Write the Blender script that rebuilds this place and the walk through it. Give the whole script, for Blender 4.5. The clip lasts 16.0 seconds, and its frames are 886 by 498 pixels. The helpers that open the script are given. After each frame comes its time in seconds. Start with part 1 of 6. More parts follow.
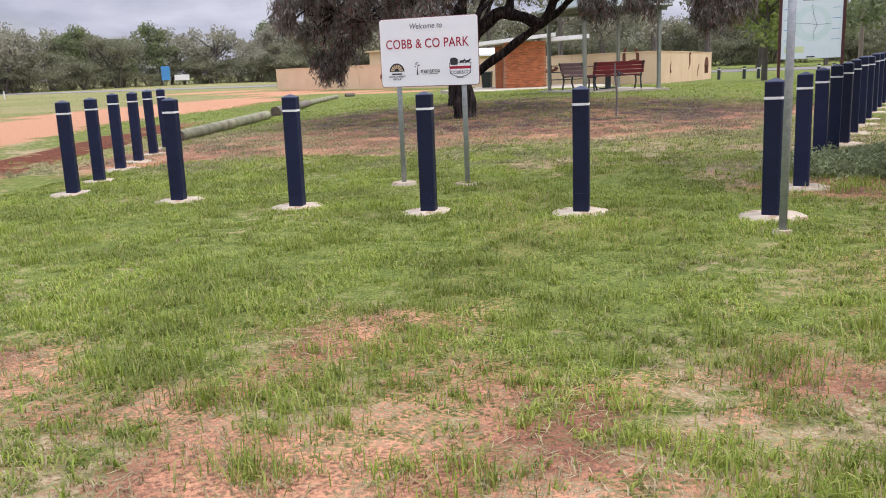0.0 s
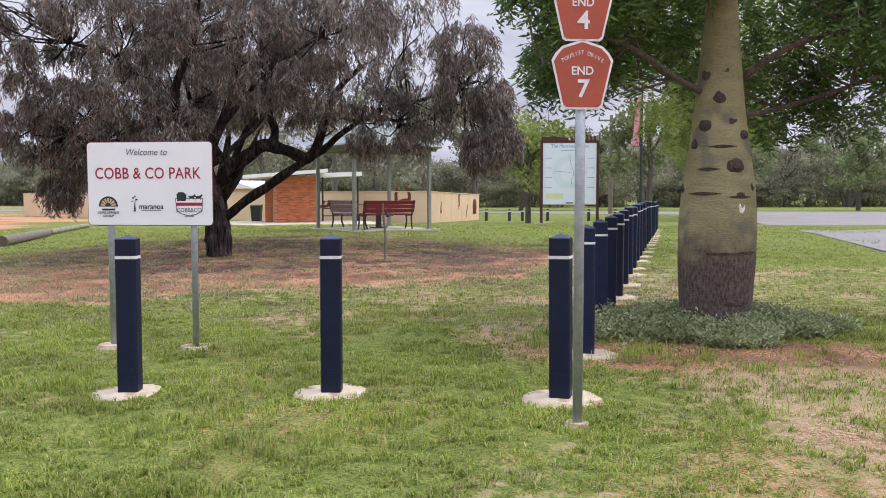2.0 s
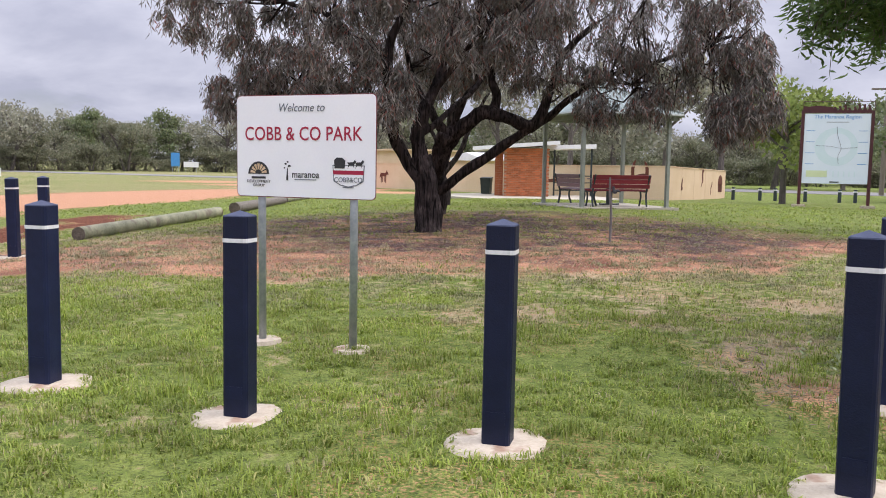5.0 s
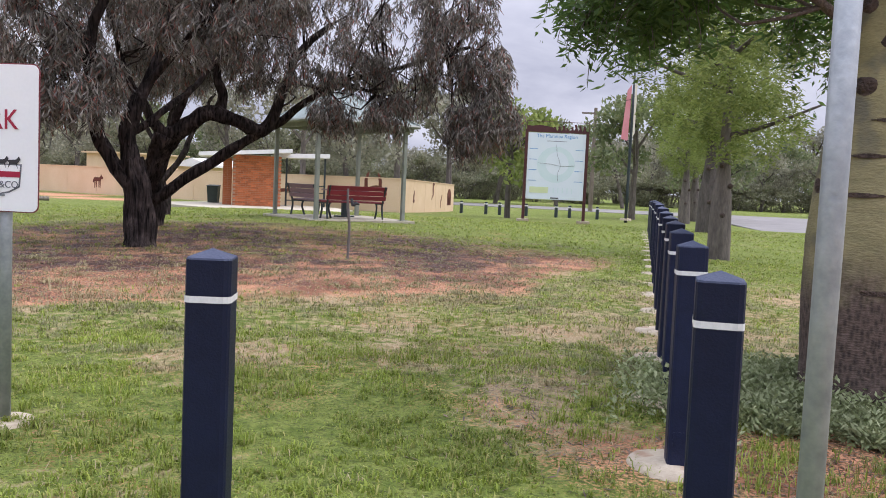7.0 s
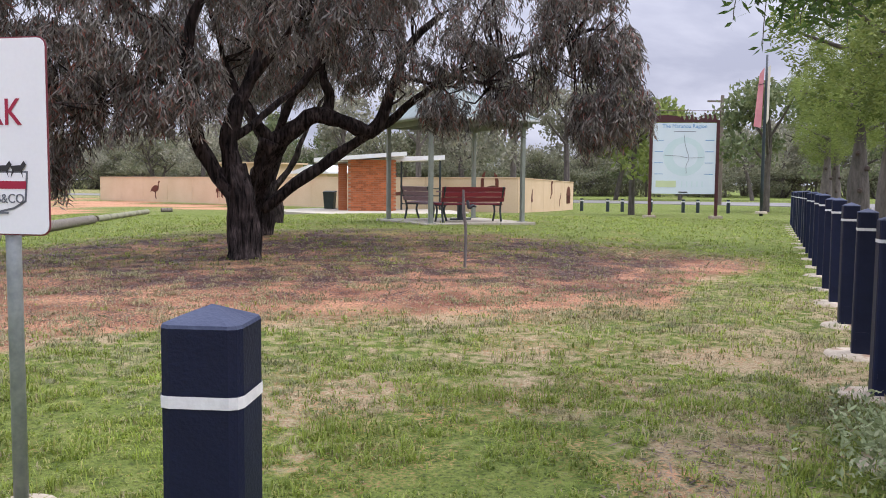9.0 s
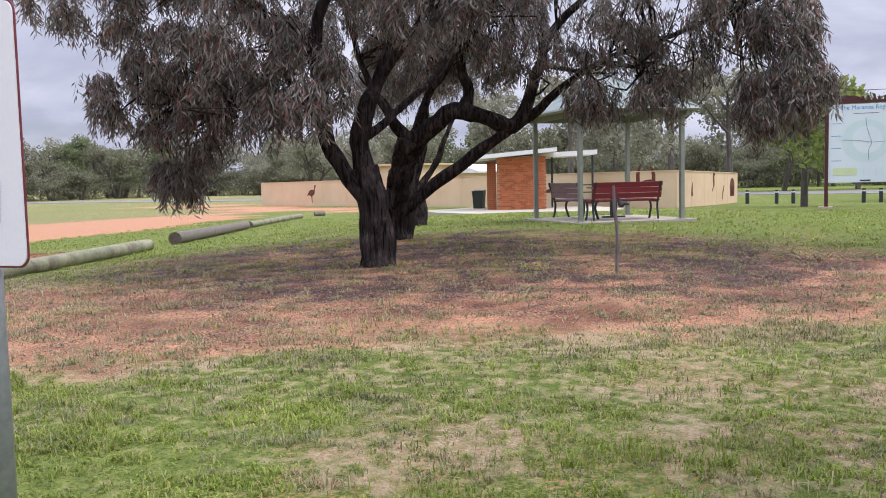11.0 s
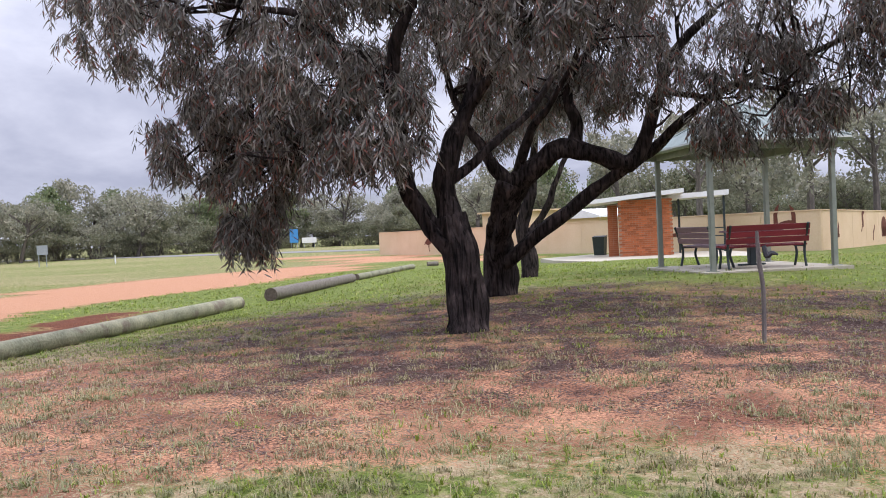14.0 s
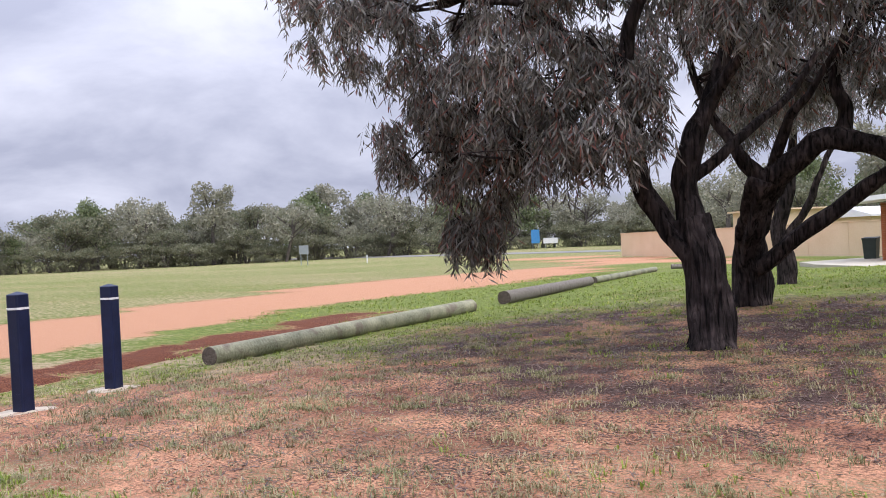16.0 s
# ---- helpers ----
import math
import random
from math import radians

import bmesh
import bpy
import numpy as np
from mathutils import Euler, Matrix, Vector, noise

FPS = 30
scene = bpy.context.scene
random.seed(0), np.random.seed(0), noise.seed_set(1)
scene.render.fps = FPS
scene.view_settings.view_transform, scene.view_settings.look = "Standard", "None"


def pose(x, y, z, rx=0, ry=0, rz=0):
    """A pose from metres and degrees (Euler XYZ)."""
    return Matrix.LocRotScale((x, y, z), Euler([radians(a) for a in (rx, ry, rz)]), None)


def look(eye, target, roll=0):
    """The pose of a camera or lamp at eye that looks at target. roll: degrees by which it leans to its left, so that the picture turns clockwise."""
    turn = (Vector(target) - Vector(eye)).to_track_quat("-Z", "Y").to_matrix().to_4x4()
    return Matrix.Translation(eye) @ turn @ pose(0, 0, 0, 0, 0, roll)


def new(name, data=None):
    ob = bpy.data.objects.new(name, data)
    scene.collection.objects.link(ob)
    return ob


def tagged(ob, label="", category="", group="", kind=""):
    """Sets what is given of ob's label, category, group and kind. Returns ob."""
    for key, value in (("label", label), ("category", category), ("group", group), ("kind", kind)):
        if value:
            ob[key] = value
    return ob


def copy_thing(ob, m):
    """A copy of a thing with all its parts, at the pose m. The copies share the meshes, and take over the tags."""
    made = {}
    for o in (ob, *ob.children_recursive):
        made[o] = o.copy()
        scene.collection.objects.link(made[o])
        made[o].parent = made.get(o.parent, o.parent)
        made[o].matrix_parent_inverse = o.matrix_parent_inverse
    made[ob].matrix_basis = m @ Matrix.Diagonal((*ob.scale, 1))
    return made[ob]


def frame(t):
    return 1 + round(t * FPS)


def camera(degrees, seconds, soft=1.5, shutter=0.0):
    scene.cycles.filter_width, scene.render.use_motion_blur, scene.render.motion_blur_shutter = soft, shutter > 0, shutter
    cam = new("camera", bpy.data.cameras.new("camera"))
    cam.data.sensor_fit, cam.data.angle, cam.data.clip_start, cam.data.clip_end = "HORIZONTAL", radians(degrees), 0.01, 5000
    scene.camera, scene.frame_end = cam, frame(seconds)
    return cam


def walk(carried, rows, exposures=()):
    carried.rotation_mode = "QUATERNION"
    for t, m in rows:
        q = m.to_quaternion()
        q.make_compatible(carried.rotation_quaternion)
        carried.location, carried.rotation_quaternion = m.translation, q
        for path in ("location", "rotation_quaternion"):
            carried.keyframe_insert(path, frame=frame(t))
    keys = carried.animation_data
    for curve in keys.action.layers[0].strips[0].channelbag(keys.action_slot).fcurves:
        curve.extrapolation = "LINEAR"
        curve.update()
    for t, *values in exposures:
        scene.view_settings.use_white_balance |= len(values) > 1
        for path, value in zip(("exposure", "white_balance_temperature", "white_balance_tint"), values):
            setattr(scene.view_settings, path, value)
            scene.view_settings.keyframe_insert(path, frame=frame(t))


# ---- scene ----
cam = camera(54.4, 16.0, soft=0.95)
PATH = [
    (0, (0.843, -7.829, 1.355), (0.332, -5.941, 0.935), -2.4),
    (0.5, (0.887, -7.362, 1.358), (0.63, -5.403, 1.045), -1.4),
    (1, (0.855, -6.949, 1.385), (0.708, -4.963, 1.205), -0.3),
    (1.5, (0.81, -6.53, 1.386), (0.807, -4.533, 1.274), 0.1),
    (2, (0.852, -6.073, 1.4), (0.85, -4.077, 1.273), -0.0),
    (2.5, (0.769, -5.778, 1.364), (0.61, -3.793, 1.177), 0.3),
    (3, (0.775, -5.428, 1.351), (0.427, -3.471, 1.124), 0.8),
    (3.2, (0.808, -5.294, 1.368), (0.398, -3.35, 1.135), 0.8),
    (5.3, (0.911, -3.893, 1.368), (0.374, -1.976, 1.182), 1.0),
    (5.5, (0.856, -3.763, 1.383), (0.363, -1.833, 1.197), 1.2),
    (6, (0.809, -3.427, 1.341), (0.457, -1.465, 1.175), 1.7),
    (6.5, (0.78, -3.04, 1.371), (0.617, -1.053, 1.22), 2.1),
    (7, (0.699, -2.753, 1.357), (0.771, -0.76, 1.208), 2.6),
    (7.5, (0.694, -2.397, 1.306), (0.934, -0.419, 1.132), 2.5),
    (8, (0.638, -2.032, 1.343), (0.823, -0.051, 1.136), 1.7),
    (8.5, (0.592, -1.662, 1.319), (0.573, 0.329, 1.131), 1.0),
    (9, (0.607, -1.371, 1.336), (0.407, 0.613, 1.18), 0.5),
    (9.5, (0.701, -1.007, 1.374), (0.37, 0.96, 1.234), -0.2),
    (10, (0.672, -0.679, 1.317), (0.259, 1.273, 1.172), -0.8),
    (10.2, (0.588, -0.656, 1.34), (0.149, 1.289, 1.183), -0.9),
    (12.3, (0.582, 0.898, 1.327), (-0.101, 2.773, 1.194), -2.0),
    (12.5, (0.604, 1.01, 1.338), (-0.085, 2.884, 1.216), -2.0),
    (13, (0.533, 1.227, 1.353), (-0.17, 3.097, 1.265), -2.1),
    (13.5, (0.359, 1.48, 1.368), (-0.383, 3.336, 1.307), -2.2),
    (14, (0.323, 1.691, 1.36), (-0.496, 3.515, 1.319), -2.6),
    (14.5, (0.221, 1.874, 1.372), (-0.691, 3.654, 1.337), -2.9),
    (15, (0.108, 2.081, 1.346), (-0.917, 3.798, 1.315), -2.9),
    (15.5, (0.077, 2.3, 1.326), (-1.124, 3.899, 1.312), -3.0),
    (16, (0.078, 2.43, 1.395), (-1.212, 3.958, 1.38), -2.6),
]
walk(cam, [(t, look(eye, target, roll)) for t, eye, target, roll in PATH],
     [(0, 0.0, 6500, 20), (8, 0.06, 6350, 20), (16, 0.0, 6200, 20)])

# ---- world, sun, exposure ----
world = bpy.data.worlds.new("sky")
scene.world = world
world.use_nodes = True
wn, wl = world.node_tree.nodes, world.node_tree.links
wn.clear()


def wnode(kind, **values):
    n = wn.new(kind)
    for k, v in values.items():
        n.inputs[k].default_value = v
    return n


def wmath(op, a, b=None):
    n = wn.new("ShaderNodeMath")
    n.operation = op
    for i, v in enumerate((a, b)):
        if v is None:
            continue
        if isinstance(v, (int, float)):
            n.inputs[i].default_value = v
        else:
            wl.new(v, n.inputs[i])
    return n.outputs[0]


SUN_UP, SUN_ROUND = radians(56), radians(80)
sky = wn.new("ShaderNodeTexSky")
sky.sky_type, sky.sun_disc = "NISHITA", False
sky.sun_elevation, sky.sun_rotation = SUN_UP, SUN_ROUND
coord = wn.new("ShaderNodeTexCoord")
sep = wn.new("ShaderNodeSeparateXYZ")
wl.new(coord.outputs["Generated"], sep.inputs[0])
up = wmath("MAXIMUM", sep.outputs[2], 0.0)
flat = wmath("ADD", up, 0.30)
comb = wn.new("ShaderNodeCombineXYZ")
wl.new(wmath("DIVIDE", sep.outputs[0], flat), comb.inputs[0])
wl.new(wmath("DIVIDE", sep.outputs[1], flat), comb.inputs[1])
big = wnode("ShaderNodeTexNoise", Scale=0.55, Detail=9.0, Roughness=0.55, Distortion=0.2)
small = wnode("ShaderNodeTexNoise", Scale=1.7, Detail=9.0, Roughness=0.55, Distortion=0.25)
wl.new(comb.outputs[0], big.inputs["Vector"])
wl.new(comb.outputs[0], small.inputs["Vector"])
# grey bases and bright tops of the cloud deck
tone = wn.new("ShaderNodeValToRGB")
tone.color_ramp.elements[0].position, tone.color_ramp.elements[0].color = 0.40, (0.60, 0.655, 0.78, 1)
tone.color_ramp.elements[1].position, tone.color_ramp.elements[1].color = 0.66, (0.98, 1.04, 1.14, 1)
wl.new(small.outputs["Fac"], tone.inputs["Fac"])
hole = wn.new("ShaderNodeMapRange")
hole.inputs["From Min"].default_value, hole.inputs["From Max"].default_value = 0.36, 0.44
wl.new(big.outputs["Fac"], hole.inputs["Value"])
blue = wn.new("ShaderNodeMix")
blue.data_type = "RGBA"
blue.blend_type = "MULTIPLY"
blue.inputs["Factor"].default_value = 1.0
wl.new(sky.outputs["Color"], blue.inputs["A"])
blue.inputs["B"].default_value = (0.11, 0.11, 0.11, 1)
deck = wn.new("ShaderNodeMix")
deck.data_type = "RGBA"
wl.new(hole.outputs["Result"], deck.inputs["Factor"])
wl.new(blue.outputs["Result"], deck.inputs["A"])
wl.new(tone.outputs["Color"], deck.inputs["B"])
# an overcast sky is brighter overhead than at the horizon
gain = wmath("ADD", wmath("MULTIPLY", wmath("MULTIPLY", up, up), 3.1), 0.76)
back = wn.new("ShaderNodeBackground")
wl.new(deck.outputs["Result"], back.inputs["Color"])
wl.new(gain, back.inputs["Strength"])
wout = wn.new("ShaderNodeOutputWorld")
wl.new(back.outputs[0], wout.inputs["Surface"])

sun_data = bpy.data.lights.new("sun", "SUN")
sun_data.energy, sun_data.angle, sun_data.color = 2.25, radians(38), (1.0, 0.95, 0.88)
sun = new("sun", sun_data)
sun_from = Vector((math.sin(SUN_ROUND) * math.cos(SUN_UP), math.cos(SUN_ROUND) * math.cos(SUN_UP), math.sin(SUN_UP)))
sun.matrix_world = look(sun_from * 60, (0, 0, 0))
scene.view_settings.exposure = 0.28

# ---- materials ----


def shade(name, a, b, scale=6.0, rough=0.7, bump=0.15, metal=0.0, fine=60.0, vary=0.0, stretch=(1, 1, 1), gloss=0.5, spots=None):
    """A surface that wanders between colours a and b at two scales, with fine relief; vary: by object; stretch: of the grain."""
    m = bpy.data.materials.new(name)
    m.use_nodes = True
    nt = m.node_tree
    n, l = nt.nodes, nt.links
    p = n["Principled BSDF"]
    tc = n.new("ShaderNodeTexCoord")
    mp = n.new("ShaderNodeMapping")
    mp.inputs["Scale"].default_value = stretch
    l.new(tc.outputs["Object"], mp.inputs["Vector"])
    n1, n2 = n.new("ShaderNodeTexNoise"), n.new("ShaderNodeTexNoise")
    n1.inputs["Scale"].default_value, n1.inputs["Detail"].default_value = scale, 5
    n2.inputs["Scale"].default_value, n2.inputs["Detail"].default_value = fine, 4
    l.new(mp.outputs[0], n1.inputs["Vector"])
    l.new(mp.outputs[0], n2.inputs["Vector"])
    add = n.new("ShaderNodeMath")
    add.operation = "MULTIPLY_ADD"
    l.new(n2.outputs["Fac"], add.inputs[0])
    add.inputs[1].default_value = 0.6
    l.new(n1.outputs["Fac"], add.inputs[2])
    ramp = n.new("ShaderNodeMapRange")
    ramp.inputs["From Min"].default_value, ramp.inputs["From Max"].default_value = 0.5, 1.1
    l.new(add.outputs[0], ramp.inputs["Value"])
    mix = n.new("ShaderNodeMix")
    mix.data_type = "RGBA"
    mix.inputs["A"].default_value, mix.inputs["B"].default_value = (*a, 1), (*b, 1)
    l.new(ramp.outputs["Result"], mix.inputs["Factor"])
    colour = mix.outputs["Result"]
    if vary:
        info, hsv = n.new("ShaderNodeObjectInfo"), n.new("ShaderNodeHueSaturation")
        mr = n.new("ShaderNodeMapRange")
        mr.inputs["To Min"].default_value, mr.inputs["To Max"].default_value = 1 - vary, 1 + vary
        l.new(info.outputs["Random"], mr.inputs["Value"])
        l.new(mr.outputs["Result"], hsv.inputs["Value"])
        l.new(colour, hsv.inputs["Color"])
        colour = hsv.outputs["Color"]
    if spots:
        vz = n.new("ShaderNodeTexNoise")
        vz.inputs["Scale"].default_value, vz.inputs["Detail"].default_value = spots[1], 3
        l.new(tc.outputs["Object"], vz.inputs["Vector"])
        sr = n.new("ShaderNodeMapRange")
        sr.inputs["From Min"].default_value, sr.inputs["From Max"].default_value = 0.56, 0.66
        l.new(vz.outputs["Fac"], sr.inputs["Value"])
        m2 = n.new("ShaderNodeMix")
        m2.data_type = "RGBA"
        l.new(sr.outputs["Result"], m2.inputs["Factor"])
        l.new(colour, m2.inputs["A"])
        m2.inputs["B"].default_value = (*spots[0], 1)
        colour = m2.outputs["Result"]
    l.new(colour, p.inputs["Base Color"])
    p.inputs["Roughness"].default_value, p.inputs["Metallic"].default_value = rough, metal
    p.inputs["Specular IOR Level"].default_value = gloss
    if bump:
        bp = n.new("ShaderNodeBump")
        bp.inputs["Strength"].default_value, bp.inputs["Distance"].default_value = min(1.0, bump * 3), 0.02 * max(1, bump * 4)
        l.new(add.outputs[0], bp.inputs["Height"])
        l.new(bp.outputs[0], p.inputs["Normal"])
    return m


def leafy(name, colours, through_light=0.35, rough=0.5):
    """Leaves or blades: each island takes its own shade out of a row of colours, and lets some light through."""
    m = bpy.data.materials.new(name)
    m.use_nodes = True
    n, l = m.node_tree.nodes, m.node_tree.links
    p, out = n["Principled BSDF"], n["Material Output"]
    geo, ramp = n.new("ShaderNodeNewGeometry"), n.new("ShaderNodeValToRGB")
    els = ramp.color_ramp.elements
    while len(els) < len(colours):
        els.new(0.5)
    for i, c in enumerate(colours):
        els[i].position, els[i].color = i / (len(colours) - 1), (*c, 1)
    l.new(geo.outputs["Random Per Island"], ramp.inputs["Fac"])
    tc, nz = n.new("ShaderNodeTexCoord"), n.new("ShaderNodeTexNoise")
    nz.inputs["Scale"].default_value, nz.inputs["Detail"].default_value = 0.9, 3
    l.new(tc.outputs["Object"], nz.inputs["Vector"])
    hsv, mr = n.new("ShaderNodeHueSaturation"), n.new("ShaderNodeMapRange")
    mr.inputs["From Min"].default_value, mr.inputs["From Max"].default_value = 0.3, 0.7
    mr.inputs["To Min"].default_value, mr.inputs["To Max"].default_value = 0.66, 1.34
    l.new(nz.outputs["Fac"], mr.inputs["Value"])
    l.new(mr.outputs["Result"], hsv.inputs["Value"])
    l.new(ramp.outputs["Color"], hsv.inputs["Color"])
    l.new(hsv.outputs["Color"], p.inputs["Base Color"])
    p.inputs["Roughness"].default_value, p.inputs["Specular IOR Level"].default_value = rough, 0.35
    tr, ms = n.new("ShaderNodeBsdfTranslucent"), n.new("ShaderNodeMixShader")
    l.new(hsv.outputs["Color"], tr.inputs["Color"])
    ms.inputs["Fac"].default_value = through_light
    l.new(p.outputs[0], ms.inputs[1])
    l.new(tr.outputs[0], ms.inputs[2])
    l.new(ms.outputs[0], out.inputs["Surface"])
    return m


def furrowed(name, crack, plate, worn, run=0.13):
    """Bark in long upright plates with dark cracks between them; worn: the paler face of some plates."""
    m = bpy.data.materials.new(name)
    m.use_nodes = True
    n, l = m.node_tree.nodes, m.node_tree.links
    p = n["Principled BSDF"]
    tc, mp = n.new("ShaderNodeTexCoord"), n.new("ShaderNodeMapping")
    mp.inputs["Scale"].default_value = (1, 1, run)
    l.new(tc.outputs["Object"], mp.inputs["Vector"])
    fields = []
    for scale, detail, twist in ((21, 4, 0.7), (75, 3, 0.2), (5, 3, 0.0)):
        t = n.new("ShaderNodeTexNoise")
        t.inputs["Scale"].default_value, t.inputs["Detail"].default_value, t.inputs["Distortion"].default_value = scale, detail, twist
        l.new((mp if scale > 10 else tc).outputs[0 if scale > 10 else "Object"], t.inputs["Vector"])
        fields.append(t.outputs["Fac"])
    ridge = n.new("ShaderNodeMapRange")
    ridge.inputs["From Min"].default_value, ridge.inputs["From Max"].default_value = 0.33, 0.60
    l.new(fields[0], ridge.inputs["Value"])
    wear = n.new("ShaderNodeMapRange")
    wear.inputs["From Min"].default_value, wear.inputs["From Max"].default_value = 0.45, 0.70
    l.new(fields[2], wear.inputs["Value"])
    face, col = n.new("ShaderNodeMix"), n.new("ShaderNodeMix")
    face.data_type = col.data_type = "RGBA"
    face.inputs["A"].default_value, face.inputs["B"].default_value = (*plate, 1), (*worn, 1)
    l.new(wear.outputs["Result"], face.inputs["Factor"])
    col.inputs["A"].default_value = (*crack, 1)
    l.new(face.outputs["Result"], col.inputs["B"])
    l.new(ridge.outputs["Result"], col.inputs["Factor"])
    l.new(col.outputs["Result"], p.inputs["Base Color"])
    p.inputs["Roughness"].default_value, p.inputs["Specular IOR Level"].default_value = 0.95, 0.12
    hgt = n.new("ShaderNodeMath")
    hgt.operation = "MULTIPLY_ADD"
    l.new(fields[1], hgt.inputs[0])
    hgt.inputs[1].default_value = 0.35
    l.new(ridge.outputs["Result"], hgt.inputs[2])
    bp = n.new("ShaderNodeBump")
    bp.inputs["Strength"].default_value, bp.inputs["Distance"].default_value = 1.0, 0.03
    l.new(hgt.outputs[0], bp.inputs["Height"])
    l.new(bp.outputs[0], p.inputs["Normal"])
    return m


BARK = furrowed("rough_dark_bark", (0.006, 0.005, 0.005), (0.042, 0.033, 0.031), (0.105, 0.08, 0.074))
NAVY = shade("navy_plastic", (0.005, 0.008, 0.029), (0.010, 0.016, 0.050), 9, 0.5, 0.05, fine=140, vary=0.2, gloss=0.28)
NAVY_TOP = shade("navy_plastic_dusty", (0.016, 0.024, 0.06), (0.045, 0.058, 0.10), 14, 0.75, 0.05, fine=120)
TAPE = shade("white_tape", (0.62, 0.62, 0.62), (0.82, 0.82, 0.82), 20, 0.45, 0.04)
CONCRETE = shade("pale_concrete", (0.36, 0.30, 0.22), (0.54, 0.47, 0.36), 5, 0.9, 0.2, fine=45, vary=0.12, spots=((0.33, 0.22, 0.15), 5))
GALV = shade("galvanised_steel", (0.26, 0.29, 0.31), (0.42, 0.45, 0.47), 14, 0.5, 0.05, metal=0.55, fine=50)
BOARD = shade("white_sign_sheet", (0.80, 0.80, 0.82), (0.86, 0.86, 0.87), 3, 0.35, 0.0)
EDGE_RED = shade("dark_red_edge", (0.14, 0.02, 0.03), (0.22, 0.04, 0.05), 10, 0.5, 0.0)
INK_RED = shade("crimson_ink", (0.32, 0.006, 0.035), (0.38, 0.01, 0.045), 10, 0.5, 0.0)
INK_DARK = shade("black_ink", (0.015, 0.015, 0.018), (0.03, 0.03, 0.035), 10, 0.5, 0.0)
INK_GREY = shade("grey_ink", (0.10, 0.11, 0.13), (0.16, 0.17, 0.2), 10, 0.5, 0.0)
ROUTE = shade("route_brown", (0.34, 0.065, 0.03), (0.42, 0.085, 0.045), 6, 0.4, 0.0)
BARK_GREY = shade("grey_bark", (0.06, 0.052, 0.046), (0.17, 0.145, 0.125), 7, 0.95, 0.4, fine=24, stretch=(1, 1, 0.3), vary=0.25)
BOTTLE = shade("bottle_bark", (0.17, 0.155, 0.08), (0.34, 0.30, 0.16), 2.5, 0.9, 0.25, fine=30, stretch=(1, 1, 3.0), spots=((0.15, 0.14, 0.10), 3))
BOTTLE_FOOT = shade("bottle_bark_foot", (0.045, 0.034, 0.03), (0.16, 0.12, 0.10), 9, 0.95, 0.9, fine=32, stretch=(1, 1, 0.35))
SCAR = shade("bark_scar", (0.03, 0.022, 0.02), (0.11, 0.075, 0.06), 20, 0.95, 0.5)
LICHEN = shade("white_patch", (0.6, 0.58, 0.5), (0.8, 0.78, 0.7), 20, 0.9, 0.2)
LOG = shade("weathered_log", (0.12, 0.125, 0.075), (0.36, 0.35, 0.225), 2.2, 0.9, 0.4, fine=22, stretch=(1.2, 1.2, 1.2), vary=0.1, spots=((0.17, 0.14, 0.10), 3))
LOG_GREY = shade("grey_log", (0.10, 0.085, 0.07), (0.27, 0.24, 0.19), 3, 0.9, 0.4, fine=20, stretch=(6, 6, 0.5))
LOG_END = shade("log_end", (0.06, 0.045, 0.035), (0.17, 0.13, 0.10), 14, 0.95, 0.4)
STAKE = shade("grey_stake", (0.11, 0.095, 0.09), (0.25, 0.22, 0.20), 8, 0.9, 0.3, stretch=(5, 5, 0.6))
STEEL_GREEN = shade("grey_green_steel", (0.19, 0.21, 0.18), (0.28, 0.30, 0.26), 5, 0.5, 0.05)
ROOF_GREEN = shade("green_roof_sheet", (0.13, 0.165, 0.15), (0.19, 0.235, 0.21), 3, 0.45, 0.05)
SLAT_RED = shade("red_slat", (0.16, 0.008, 0.02), (0.24, 0.018, 0.032), 5, 0.5, 0.05, stretch=(1, 8, 8), vary=0.15)
SLAT_PLUM = shade("plum_slat", (0.15, 0.075, 0.10), (0.25, 0.135, 0.165), 5, 0.5, 0.05, stretch=(1, 8, 8), vary=0.15)
FRAME_DARK = shade("dark_bench_frame", (0.012, 0.02, 0.024), (0.03, 0.045, 0.05), 10, 0.5, 0.0)
RENDERED = shade("cream_render", (0.62, 0.45, 0.28), (0.72, 0.55, 0.37), 0.8, 0.85, 0.05, fine=12)
BRICK = shade("orange_brick", (0.36, 0.10, 0.035), (0.52, 0.17, 0.065), 6, 0.85, 0.25, fine=50, vary=0.3)
MORTAR = shade("mortar", (0.33, 0.20, 0.13), (0.44, 0.28, 0.19), 12, 0.95, 0.2)
WHITE = shade("white_paint", (0.70, 0.70, 0.69), (0.82, 0.82, 0.81), 3, 0.5, 0.02)
RUST = shade("rusted_plate", (0.09, 0.022, 0.012), (0.17, 0.05, 0.028), 6, 0.8, 0.1)
MAROON = shade("maroon_steel", (0.05, 0.010, 0.012), (0.085, 0.018, 0.02), 6, 0.5, 0.05)
MAP_SHEET = shade("pale_map_sheet", (0.66, 0.74, 0.80), (0.74, 0.81, 0.86), 1.2, 0.4, 0.0)
MAP_GREEN = shade("map_green_area", (0.58, 0.72, 0.74), (0.66, 0.77, 0.79), 2.5, 0.4, 0.0)
MAP_YELLOW = shade("map_yellow_area", (0.58, 0.66, 0.36), (0.66, 0.72, 0.45), 2.5, 0.4, 0.0)
PINK = shade("faded_pink_cloth", (0.62, 0.20, 0.24), (0.74, 0.34, 0.36), 2, 0.8, 0.1)
